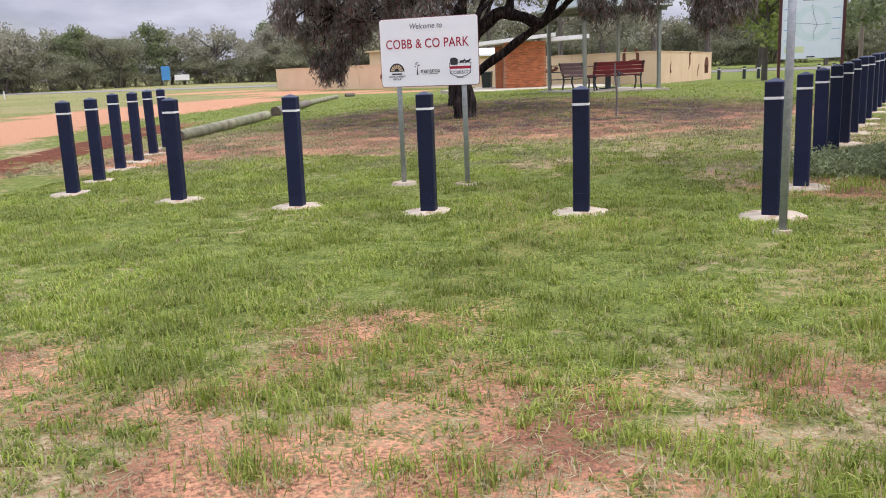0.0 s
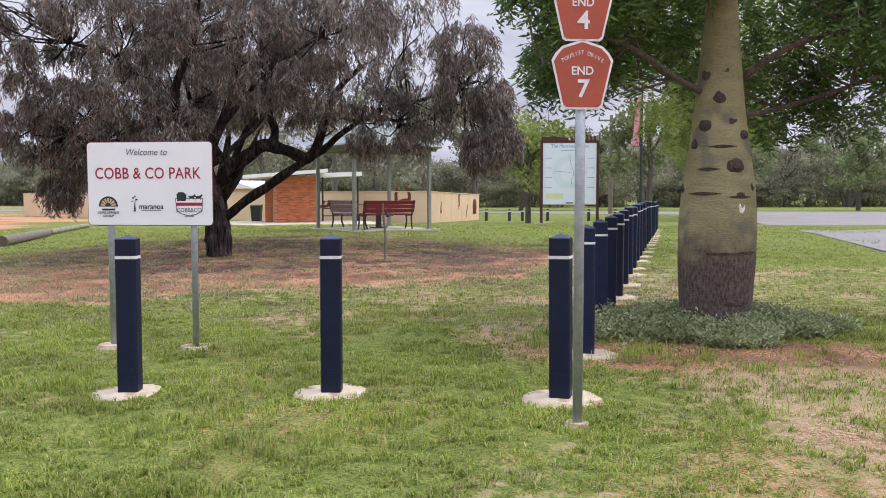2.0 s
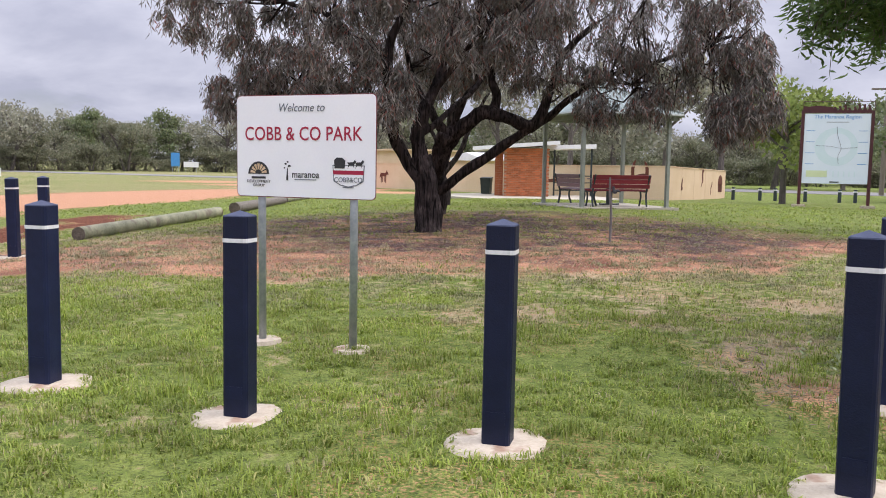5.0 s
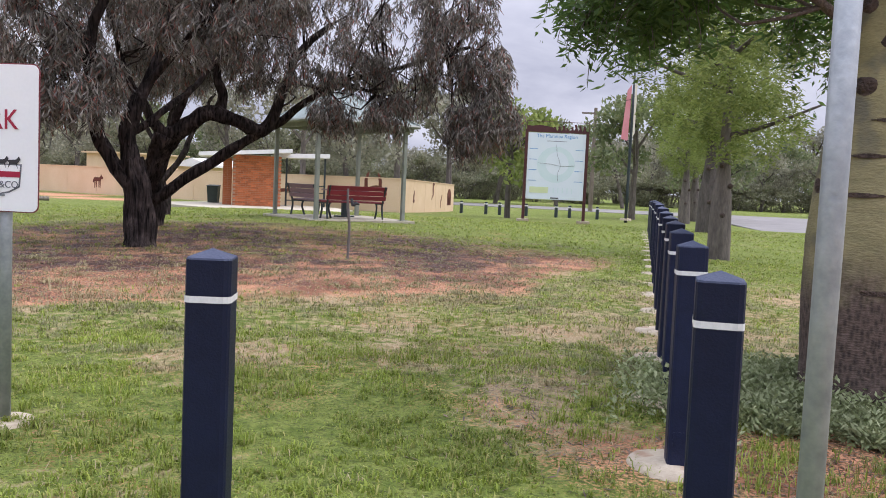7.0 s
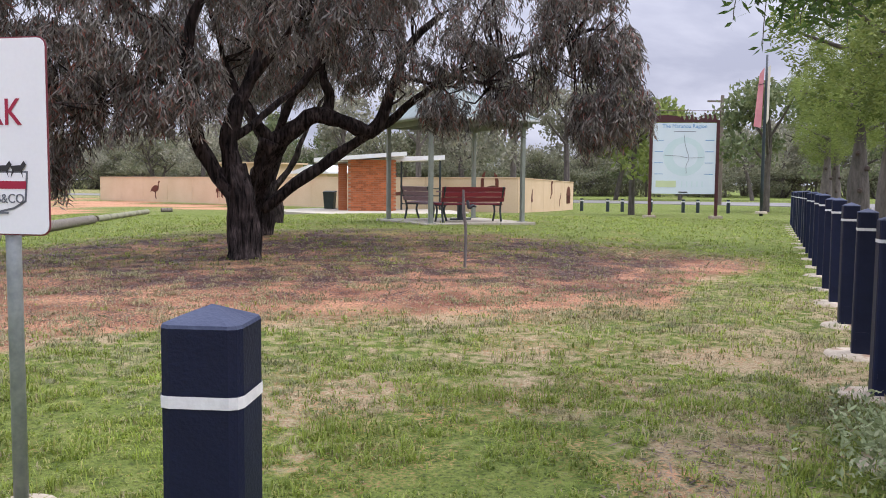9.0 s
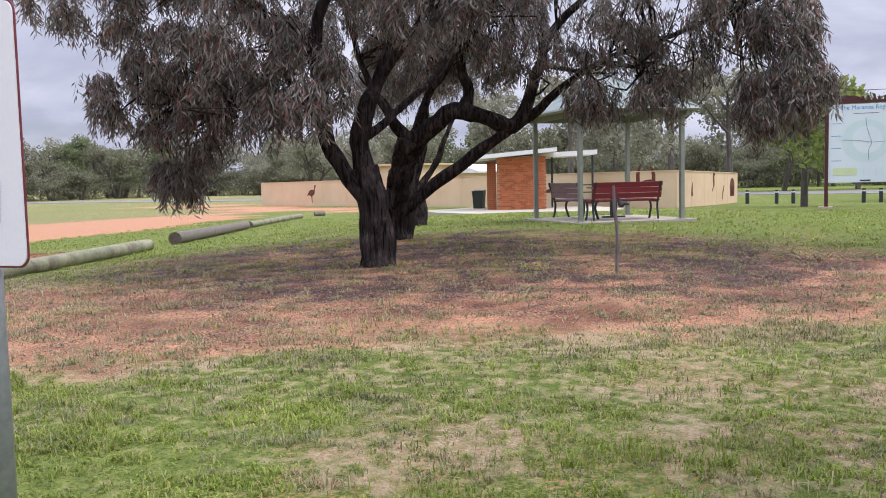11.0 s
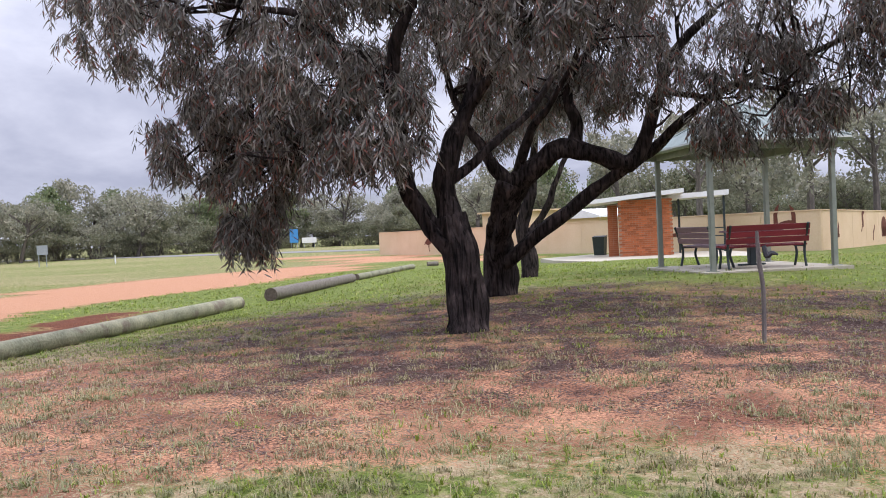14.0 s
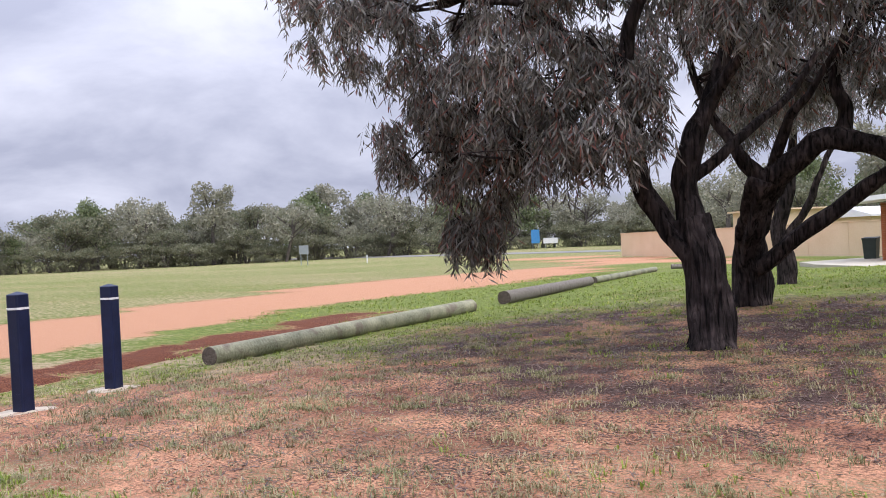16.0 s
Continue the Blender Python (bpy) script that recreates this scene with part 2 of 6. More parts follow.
CREAM = shade("faded_cream_cloth", (0.66, 0.6, 0.5), (0.78, 0.72, 0.62), 2, 0.8, 0.1)
BIN = shade("dark_green_bin", (0.012, 0.022, 0.016), (0.025, 0.04, 0.03), 5, 0.5, 0.0)
# pale from wear and dust, and from sky reflection put into the base colour
ASPHALT = shade("worn_sky_paled_asphalt", (0.14, 0.135, 0.13), (0.22, 0.21, 0.20), 0.4, 0.85, 0.1, fine=20)
PAVE = shade("pale_slab", (0.33, 0.30, 0.23), (0.46, 0.42, 0.33), 1.5, 0.9, 0.1, fine=14)
SIGN_BLUE = shade("blue_sign", (0.04, 0.22, 0.5), (0.07, 0.3, 0.62), 4, 0.5, 0.0)
POLE_WOOD = shade("pole_timber", (0.14, 0.11, 0.09), (0.25, 0.21, 0.17), 5, 0.9, 0.2, stretch=(5, 5, 0.4))

GUM = leafy("hanging_leaves", [(0.055, 0.052, 0.043), (0.155, 0.15, 0.12), (0.22, 0.20, 0.18), (0.08, 0.07, 0.06), (0.36, 0.335, 0.29), (0.13, 0.125, 0.10), (0.27, 0.10, 0.075)], 0.3)
BOTTLE_LEAF = leafy("bright_green_leaves", [(0.05, 0.10, 0.025), (0.09, 0.165, 0.04), (0.14, 0.225, 0.06), (0.065, 0.12, 0.035)], 0.45)
FRESH_LEAF = leafy("yellow_green_leaves", [(0.14, 0.19, 0.05), (0.21, 0.265, 0.07), (0.29, 0.335, 0.10), (0.155, 0.21, 0.055)], 0.55)
# far leaves: the haze of distance is mixed into these paler, greyer colours
FAR_GREY = leafy("hazed_grey_green_clumps", [(0.20, 0.205, 0.15), (0.28, 0.28, 0.20), (0.36, 0.34, 0.25), (0.22, 0.23, 0.155)], 0.4)
SCRUB = leafy("olive_scrub_clumps", [(0.13, 0.145, 0.085), (0.19, 0.20, 0.12), (0.25, 0.24, 0.155), (0.145, 0.155, 0.09)], 0.4)
FAR_GREEN = leafy("green_clumps", [(0.12, 0.16, 0.07), (0.175, 0.215, 0.10), (0.24, 0.265, 0.13), (0.13, 0.165, 0.08)], 0.4)
COVER = leafy("silvery_cover_leaves", [(0.17, 0.21, 0.09), (0.28, 0.33, 0.16), (0.38, 0.42, 0.24), (0.21, 0.26, 0.115)], 0.3)
GRASS = leafy("grass_blades", [(0.125, 0.18, 0.024), (0.21, 0.28, 0.038), (0.30, 0.365, 0.058), (0.155, 0.205, 0.034), (0.41, 0.39, 0.13)], 0.4)
TUFT = leafy("grey_green_blades", [(0.14, 0.155, 0.065), (0.22, 0.23, 0.10), (0.31, 0.30, 0.15), (0.17, 0.185, 0.075)], 0.3)
STRAW = leafy("dry_blades", [(0.25, 0.205, 0.105), (0.36, 0.295, 0.16), (0.20, 0.195, 0.08), (0.43, 0.355, 0.215)], 0.25)
LITTER = leafy("leaf_litter", [(0.05, 0.03, 0.022), (0.10, 0.065, 0.05), (0.2, 0.13, 0.10), (0.07, 0.045, 0.03)], 0.0)

# ---- mesh helpers ----


def link_mesh(name, verts, faces, material, parent=None, label=""):
    me = bpy.data.meshes.new(name)
    me.from_pydata(verts, [], faces)
    me.materials.append(material)
    ob = new(name, me)
    ob.parent = parent
    if label:
        ob["label"] = label
    return ob


def part(name, bm, material, parent=None, label="", smooth=False):
    me = bpy.data.meshes.new(name)
    bmesh.ops.recalc_face_normals(bm, faces=bm.faces)
    bm.to_mesh(me)
    bm.free()
    if smooth:
        me.polygons.foreach_set("use_smooth", [True] * len(me.polygons))
    me.materials.append(material)
    ob = new(name, me)
    ob.parent = parent
    if label:
        ob["label"] = label
    return ob


def block(sx, sy, sz, m=Matrix(), bevel=0.0, bm=None):
    """A box of that size round the pose m, its edges bevelled."""
    bm = bm or bmesh.new()
    r = bmesh.ops.create_cube(bm, size=1.0, matrix=m @ Matrix.Diagonal((sx, sy, sz, 1)))
    if bevel:
        edges = list({e for v in r["verts"] for e in v.link_edges})
        bmesh.ops.bevel(bm, geom=edges, offset=bevel, segments=2, affect="EDGES")
    return bm


def tube(points, radii, sides=10, bm=None, rough=0.0, steps=4, seed=0, caps=True):
    """A round, tapered limb along a smooth line through the points."""
    bm = bm or bmesh.new()
    pts = [Vector(p) for p in points]
    line = []
    for i in range(len(pts) - 1):
        p0, p1, p2, p3 = pts[max(i - 1, 0)], pts[i], pts[i + 1], pts[min(i + 2, len(pts) - 1)]
        for k in range(steps):
            u = k / steps
            q = 0.5 * (2 * p1 + (p2 - p0) * u + (2 * p0 - 5 * p1 + 4 * p2 - p3) * u * u + (3 * p1 - p0 - 3 * p2 + p3) * u ** 3)
            line.append((q, radii[i] * (1 - u) + radii[i + 1] * u))
    line.append((pts[-1], radii[-1]))
    if rough > 0.2:
        # crooked, knobbly growth
        line = [(q + noise.noise_vector(q * 2.3) * 0.055, r * (1 + 0.22 * noise.noise(q * 4.1))) for q, r in line]
    side = None
    rings = []
    for i, (q, r) in enumerate(line):
        d = (line[min(i + 1, len(line) - 1)][0] - line[max(i - 1, 0)][0]).normalized()
        a = side if side else (Vector((1, 0, 0)) if abs(d.x) < 0.9 else Vector((0, 1, 0)))
        a = (a - d * a.dot(d)).normalized()
        side, b = a, d.cross(a)
        ring = []
        for k in range(sides):
            th = 2 * math.pi * k / sides
            o = a * math.cos(th) + b * math.sin(th)
            f = 1 + (rough * noise.noise(Vector((math.cos(th) * 2.2, math.sin(th) * 2.2, q.z * 1.4 + seed))) if rough else 0)
            if rough > 0.2:
                f += 0.16 * noise.noise(Vector((math.cos(th) * 7, math.sin(th) * 7, q.z * 1.1 + seed)))
                f -= 0.13 * abs(noise.noise(Vector((math.cos(th) * 5, math.sin(th) * 5, q.z * 0.9 - seed))))
            ring.append(bm.verts.new(q + o * r * f))
        rings.append(ring)
    for r0, r1 in zip(rings, rings[1:]):
        for k in range(sides):
            bm.faces.new((r0[k], r0[(k + 1) % sides], r1[(k + 1) % sides], r1[k]))
    if caps:
        bm.faces.new(rings[0])
        bm.faces.new(rings[-1])
    return bm


def outline(points, depth, m=Matrix(), bm=None):
    """A flat shape cut out of a plate: the outline lies in x and z, the plate is depth thick along y."""
    bm = bm or bmesh.new()
    a = [bm.verts.new(m @ Vector((x, 0, z))) for x, z in points]
    b = [bm.verts.new(m @ Vector((x, depth, z))) for x, z in points]
    bm.faces.new(a)
    bm.faces.new(list(reversed(b)))
    for i in range(len(a)):
        j = (i + 1) % len(a)
        bm.faces.new((a[i], a[j], b[j], b[i]))
    return bm


def ellipse(cx, cz, rx, rz, n=14, turn=0.0):
    c, s = math.cos(turn), math.sin(turn)
    return [(cx + rx * math.cos(k * 2 * math.pi / n) * c - rz * math.sin(k * 2 * math.pi / n) * s,
             cz + rx * math.cos(k * 2 * math.pi / n) * s + rz * math.sin(k * 2 * math.pi / n) * c) for k in range(n)]


def words(text, size, material, m, parent, label="", spacing=1.0, shear=0.0, thick=0.001, wide=1.0, bold=0.0):
    """Lettering as a mesh, centred at m, standing in x and z."""
    cu = bpy.data.curves.new("lettering", "FONT")
    cu.body, cu.size, cu.align_x, cu.align_y = text, size, "CENTER", "CENTER"
    cu.space_character, cu.shear, cu.extrude, cu.offset = spacing, shear, thick, bold
    cu.resolution_u = 3
    tmp = new("lettering", cu)
    dg = bpy.context.evaluated_depsgraph_get()
    me = bpy.data.meshes.new_from_object(tmp.evaluated_get(dg))
    bpy.data.objects.remove(tmp)
    me.transform(m @ pose(0, 0, 0, 90) @ Matrix.Diagonal((wide, 1, 1, 1)))
    me.materials.clear()
    me.materials.append(material)
    ob = new("lettering", me)
    ob.parent = parent
    if label:
        ob["label"] = label
    return ob


def thing(name, label, category, m=None, group="", kind=""):
    ob = new(name)
    ob.empty_display_size = 0.1
    if m:
        ob.matrix_world = m
    return tagged(ob, label, category, group, kind)


# ---- ground ----


def vnoise(x, y, s, seed):
    """Smooth value noise for arrays."""
    x, y = np.asarray(x) / s + seed * 17.3, np.asarray(y) / s + seed * 5.7
    ix, iy = np.floor(x), np.floor(y)
    fx, fy = x - ix, y - iy
    fx, fy = fx * fx * (3 - 2 * fx), fy * fy * (3 - 2 * fy)

    def h(a, b):
        v = np.sin(a * 127.1 + b * 311.7 + seed * 74.7) * 43758.5453
        return v - np.floor(v)
    return (h(ix, iy) * (1 - fx) + h(ix + 1, iy) * fx) * (1 - fy) + (h(ix, iy + 1) * (1 - fx) + h(ix + 1, iy + 1) * fx) * fy


def fbm(x, y, s, seed):
    return 0.5 * vnoise(x, y, s, seed) + 0.3 * vnoise(x, y, s * 0.47, seed + 1) + 0.2 * vnoise(x, y, s * 0.21, seed + 2)


def lie(x, y):
    """The large shape of the ground: level, with a low rise under the shelter and a fall towards the track and the far road."""
    rise = 0.37 * np.exp(-((np.asarray(x) + 2) ** 2 / 60.5 + (np.asarray(y) - 19) ** 2 / 128))
    return -0.06 + rise - 0.13 * step(-np.asarray(x, float), 6.5, 12) * (1 - step(np.asarray(y, float), 30, 56)) - 0.32 * step(np.asarray(y, float), 30, 56)


def step(v, a, b):
    t = np.clip((v - a) / (b - a), 0, 1)
    return t * t * (3 - 2 * t)


def zones(x, y):
    """How much of each cover lies at a place: grass, dry grass, gravel, leaf litter, tilled soil."""
    x, y = np.asarray(x, float), np.asarray(y, float)
    wob = (fbm(x, y, 2.2, 3) - 0.5) * 2.4
    front = np.interp(x, [-12, -6.1, -3.4, -1.7, 0.8, 1.9, 3.6, 5], [4.2, 4.6, 5.0, 5.9, 7.0, 7.9, 11.0, 14])
    behind = y + wob - front
    bare = step(behind, -0.6, 0.9) * (1 - step(behind, 2.6, 6.0)) * step(x, -10, -8) * (1 - step(x, 3.5, 5.0))
    under = np.exp(-(((x + 2.6) / 6.6) ** 2 + ((y - 12.0) / 5.4) ** 2) ** 2)
    litter = np.maximum(under, 0.6 * bare) * step(behind, -0.2, 1.6) * (0.55 + 2.4 * (0.3 * fbm(x, y, 1.7, 21) + 0.3 * fbm(x, y, 0.6, 23) + 0.4 * fbm(x, y, 0.28, 24) - 0.45))
    patch = 0.6 * fbm(x, y, 0.75, 8) + 0.4 * fbm(x, y, 2.6, 7)
    near = 1 - step(y + (fbm(x, y, 2.0, 31) - 0.5) * 3, -5.3, -3.2)
    grass = 0.95 - 0.29 * step(patch, 0.47, 0.65) * (y < 40) - near * (0.24 + 0.50 * step(fbm(x, y, 0.55, 18), 0.40, 0.55))
    grass = grass * (1 - bare * (0.58 + 0.40 * step(fbm(x, y, 0.9, 15), 0.38, 0.54))) * (1 - 0.5 * under * step(behind, 0.5, 2))
    dry = 0.03 + 0.30 * step(fbm(x, y, 1.1, 12), 0.48, 0.70) + 0.12 * bare + 0.34 * step(y + wob * 0.5, 2.2, 4.6) * (1 - step(y, 9, 13))
    dry = np.maximum(dry, 0.85 * step(x + (fbm(x, y, 1.5, 41) - 0.5) * 2, 2.2, 3.2) * (1 - step(y, 0.2, 2.4)) * step(y, -7, -5.5))
    dry = np.maximum(dry, 0.55 * near)
    right = step(x + wob * 0.4, 1.9, 2.3) * (1 - step(y + wob * 0.3, 1.8, 2.6)) * step(y, -6, -4)
    grass = grass * (1 - 0.15 * right)
    # bare soil round the cover plants and along the bollards
    ring = np.exp(-(((x - 3.2) / 1.8) ** 2 + ((y - 1.6) / 0.9) ** 2) ** 2)
    grass, litter = grass * (1 - 0.6 * ring), np.maximum(litter, 0.36 * ring)
    trod = np.exp(-(((x - 1.7) / 0.75) ** 2 + ((y - 3.0) / 1.7) ** 2) ** 2) * (0.5 + 0.8 * step(fbm(x, y, 0.6, 45), 0.35, 0.6))
    grass, litter, dry = grass * (1 - 0.16 * trod), np.maximum(litter, 0.22 * trod), np.maximum(dry, 0.5 * trod)
    left_bare = np.exp(-(((x + 7.7) / 1.3) ** 2 + ((y - 5.6) / 2.2) ** 2) ** 2)
    grass = grass * (1 - 0.85 * left_bare)
    edge_n = np.interp(y, [-40, -20, 9, 17, 35, 43, 60], [-2, -9, -14.4, -17.4, -19, -24, -30]) + (fbm(x, y, 1.5, 51) - 0.5) * 1.2
    edge_f = np.interp(y, [-40, -20, 12, 25, 50, 60], [-11, -17, -22.5, -26.5, -27.5, -34]) + (fbm(x, y, 1.5, 52) - 0.5) * 1.2
    gravel = step(edge_n - x, 0, 0.5) * step(x - edge_f, 0, 0.5) * (1 - step(y, 52, 58))
    before_wall = 62 + (x + 32) * (-23.5 / 31.8) - y
    gravel = np.maximum(gravel, step(before_wall, 0, 1) * (1 - step(before_wall, 5, 7)) * step(-x, 13, 16) * (1 - step(-x, 40, 50)))
    t_n = np.interp(y, [-10, 4, 10.3, 16.3, 19], [-6.5, -9.3, -11.2, -13.2, -14])
    till = step(t_n - x + wob * 0.25, 0, 0.4) * (1 - step(t_n - x + wob * 0.3, 1.5, 2.2)) * (1 - step(y, 16, 18)) * step(y, -3, 2) * (0.45 + 0.9 * step(fbm(x, y, 0.8, 33), 0.38, 0.6))
    grass = grass * (1 - 0.9 * till) * (1 - gravel)
    lush = step(y, 11, 15) * step(x, 1.0, 4.0) + step(-x, 9.8, 10.8) * (1 - step(-x, 17, 19))
    grass = np.clip(np.maximum(grass, 0.9 * np.clip(lush, 0, 1) * (1 - till) * (1 - gravel)), 0, 1)
    far_dry = 0.42 * step(-x, 20, 25) * (0.6 + 0.8 * fbm(x, y, 6, 61))
    return grass, np.clip(np.maximum(dry, far_dry), 0, 1), gravel, np.clip(litter, 0, 1), till


def relief(x, y):
    gr, dr, gv, li, ti = zones(x, y)
    near = np.exp(-((np.asarray(x) / 25) ** 2 + ((np.asarray(y) - 5) / 25) ** 2))
    h = (fbm(x, y, 0.7, 71) - 0.5) * 0.05 + (fbm(x, y, 3.0, 72) - 0.5) * 0.06
    return lie(x, y) + near * h * (1 - 0.6 * gv) + ti * near * 0.05 * np.sin((np.asarray(x) * 0.97 + np.asarray(y) * 0.25) * 12)


def spread(lo, hi, fine, far):
    """Grid lines, evenly fine between lo and hi and ever wider out to far."""
    mid = list(np.arange(lo, hi, fine))
    out, d, v = [], fine, hi
    while v < far:
        out.append(v)
        d *= 1.16
        v += d
    left, d, v = [], fine, lo
    while v > -far:
        d *= 1.16
        v -= d
        left.append(v)
    return np.array(left[::-1] + mid + out)


def ground():
    xs, ys = spread(-11, 8, 0.11, 900), spread(-8.5, 15, 0.11, 900)
    gx, gy = np.meshgrid(xs, ys)
    nx, ny = len(xs), len(ys)
    co = np.stack([gx.ravel(), gy.ravel(), relief(gx, gy).ravel()], 1)
    i = (np.arange(ny - 1)[:, None] * nx + np.arange(nx - 1)[None]).ravel()
    faces = np.stack([i, i + 1, i + nx + 1, i + nx], 1)
    me = bpy.data.meshes.new("ground")
    me.vertices.add(len(co))
    me.vertices.foreach_set("co", co.ravel())
    me.loops.add(faces.size)
    me.loops.foreach_set("vertex_index", faces.ravel())
    me.polygons.add(len(faces))
    me.polygons.foreach_set("loop_start", np.arange(0, faces.size, 4))
    me.polygons.foreach_set("use_smooth", np.ones(len(faces), bool))
    me.update(calc_edges=True)
    for key, v in zip(("grass", "dry", "gravel", "litter", "till"), zones(gx, gy)):
        me.attributes.new(key, "FLOAT", "POINT").data.foreach_set("value", v.ravel())
    m = bpy.data.materials.new("ground_cover")
    m.use_nodes = True
    n, l = m.node_tree.nodes, m.node_tree.links
    p = n["Principled BSDF"]
    p.inputs["Roughness"].default_value, p.inputs["Specular IOR Level"].default_value = 0.95, 0.15
    tc = n.new("ShaderNodeTexCoord")

    def grain(scale, detail=5.0):
        t = n.new("ShaderNodeTexNoise")
        t.inputs["Scale"].default_value, t.inputs["Detail"].default_value = scale, detail
        l.new(tc.outputs["Object"], t.inputs["Vector"])
        return t.outputs["Fac"]

    def span(v, a, b):
        t = n.new("ShaderNodeMapRange")
        t.inputs["From Min"].default_value, t.inputs["From Max"].default_value = a, b
        l.new(v, t.inputs["Value"])
        return t.outputs["Result"]

    def blend(f, a, b):
        t = n.new("ShaderNodeMix")
        t.data_type = "RGBA"
        l.new(f, t.inputs["Factor"])
        for key, c in (("A", a), ("B", b)):
            if isinstance(c, tuple):
                t.inputs[key].default_value = (*c, 1)
            else:
                l.new(c, t.inputs[key])
        return t.outputs["Result"]

    def zone(key, edge):
        """The zone's amount, broken up by grain at its edge."""
        a = n.new("ShaderNodeAttribute")
        a.attribute_name = key
        t = n.new("ShaderNodeMath")
        t.operation = "MULTIPLY_ADD"
        l.new(edge, t.inputs[0])
        t.inputs[1].default_value = 1.5
        l.new(a.outputs["Fac"], t.inputs[2])
        return span(t.outputs[0], 1.05, 1.42)

    g1, g2, g3, g4 = grain(1.1), grain(9), grain(45), grain(160, 2)
    soil = blend(span(g1, 0.38, 0.60), (0.29, 0.13, 0.078), (0.62, 0.32, 0.185))
    soil = blend(span(g3, 0.42, 0.72), soil, (0.105, 0.055, 0.042))
    green = blend(span(g2, 0.35, 0.65), (0.115, 0.16, 0.030), (0.215, 0.255, 0.062))
    green = blend(span(g3, 0.5, 0.75), green, (0.045, 0.052, 0.022))
    straw = blend(span(g3, 0.35, 0.65), (0.29, 0.225, 0.125), (0.46, 0.365, 0.225))
    dry_at = zone("dry", g2)
    turf = blend(dry_at, green, straw)
    col = blend(zone("grass", g3), soil, turf)
    col = blend(zone("litter", g3), col, blend(span(g4, 0.35, 0.65), (0.035, 0.024, 0.022), (0.14, 0.085, 0.07)))
    col = blend(zone("till", g2), col, blend(span(g3, 0.4, 0.65), (0.10, 0.035, 0.02), (0.22, 0.085, 0.045)))
    col = blend(zone("gravel", g2), col, blend(span(g4, 0.35, 0.65), (0.40, 0.20, 0.11), (0.55, 0.305, 0.18)))
    l.new(col, p.inputs["Base Color"])
    bp = n.new("ShaderNodeBump")
    bp.inputs["Strength"].default_value, bp.inputs["Distance"].default_value = 1.0, 0.05
    l.new(g3, bp.inputs["Height"])
    l.new(bp.outputs[0], p.inputs["Normal"])
    me.materials.append(m)
    return tagged(new("ground", me), "red earth with patchy green grass and leaf litter", "ground", kind="structure")


ground()


def at_ground(x, y):
    return float(relief(np.array([x]), np.array([y]))[0])


def mesh_arrays(name, verts, faces, material, parent=None):
    """A mesh out of arrays, faces all of one size."""
    me = bpy.data.meshes.new(name)
    k = faces.shape[1]
    me.vertices.add(len(verts))
    me.vertices.foreach_set("co", np.ascontiguousarray(verts, dtype=np.float32).ravel())
    me.loops.add(faces.size)
    me.loops.foreach_set("vertex_index", np.ascontiguousarray(faces, dtype=np.int32).ravel())
    me.polygons.add(len(faces))
    me.polygons.foreach_set("loop_start", np.arange(0, faces.size, k, dtype=np.int32))
    me.update(calc_edges=True)
    me.materials.append(material)
    ob = new(name, me)
    ob.parent = parent
    return ob


def blades(rng, base, length, width, lean, droop=0.5):
    """Grass blades: a quad and a tip each, as quads with a shared tip point."""
    k = len(base)
    th = rng.uniform(0, 2 * math.pi, k)
    d = np.stack([np.cos(th), np.sin(th), np.zeros(k)], 1)
    s = np.stack([-np.sin(th), np.cos(th), np.zeros(k)], 1) * width[:, None] / 2
    up = np.array([0, 0, 1.0])
    mid = base + up * (length * 0.6)[:, None] + d * (length * lean * 0.35)[:, None]
    tip = base + up * (length * (1 - droop * lean))[:, None] + d * (length * lean)[:, None]
    v = np.stack([base - s, base + s, mid + s * 0.8, mid - s * 0.8, tip], 1).reshape(-1, 3)
    i = np.arange(k)[:, None] * 5
    tris = np.concatenate([i + np.array([[0, 1, 2]]), i + np.array([[0, 2, 3]]), i + np.array([[3, 2, 4]])], 1).reshape(-1, 3)
    return v, tris


SPOTS = [(-6.42, 1.37), (-4.56, 0.77), (-2.92, 0.36), (-1.44, 0.15), (0.036, 0.13), (1.67, -0.12)]
SPOTS += [(-6.42 - 0.474 * k, 1.37 + 1.178 * k) for k in range(1, 6)]
SPOTS += [(2.12 + 0.369 * k, 1.54 + 1.375 * k) for k in range(21)]


def clear_of_footings(x, y):
    ok = np.ones(len(x), bool)
    for a, b in SPOTS:
        ok &= (x - a) ** 2 + (y - b) ** 2 > 0.23 ** 2
    return ok


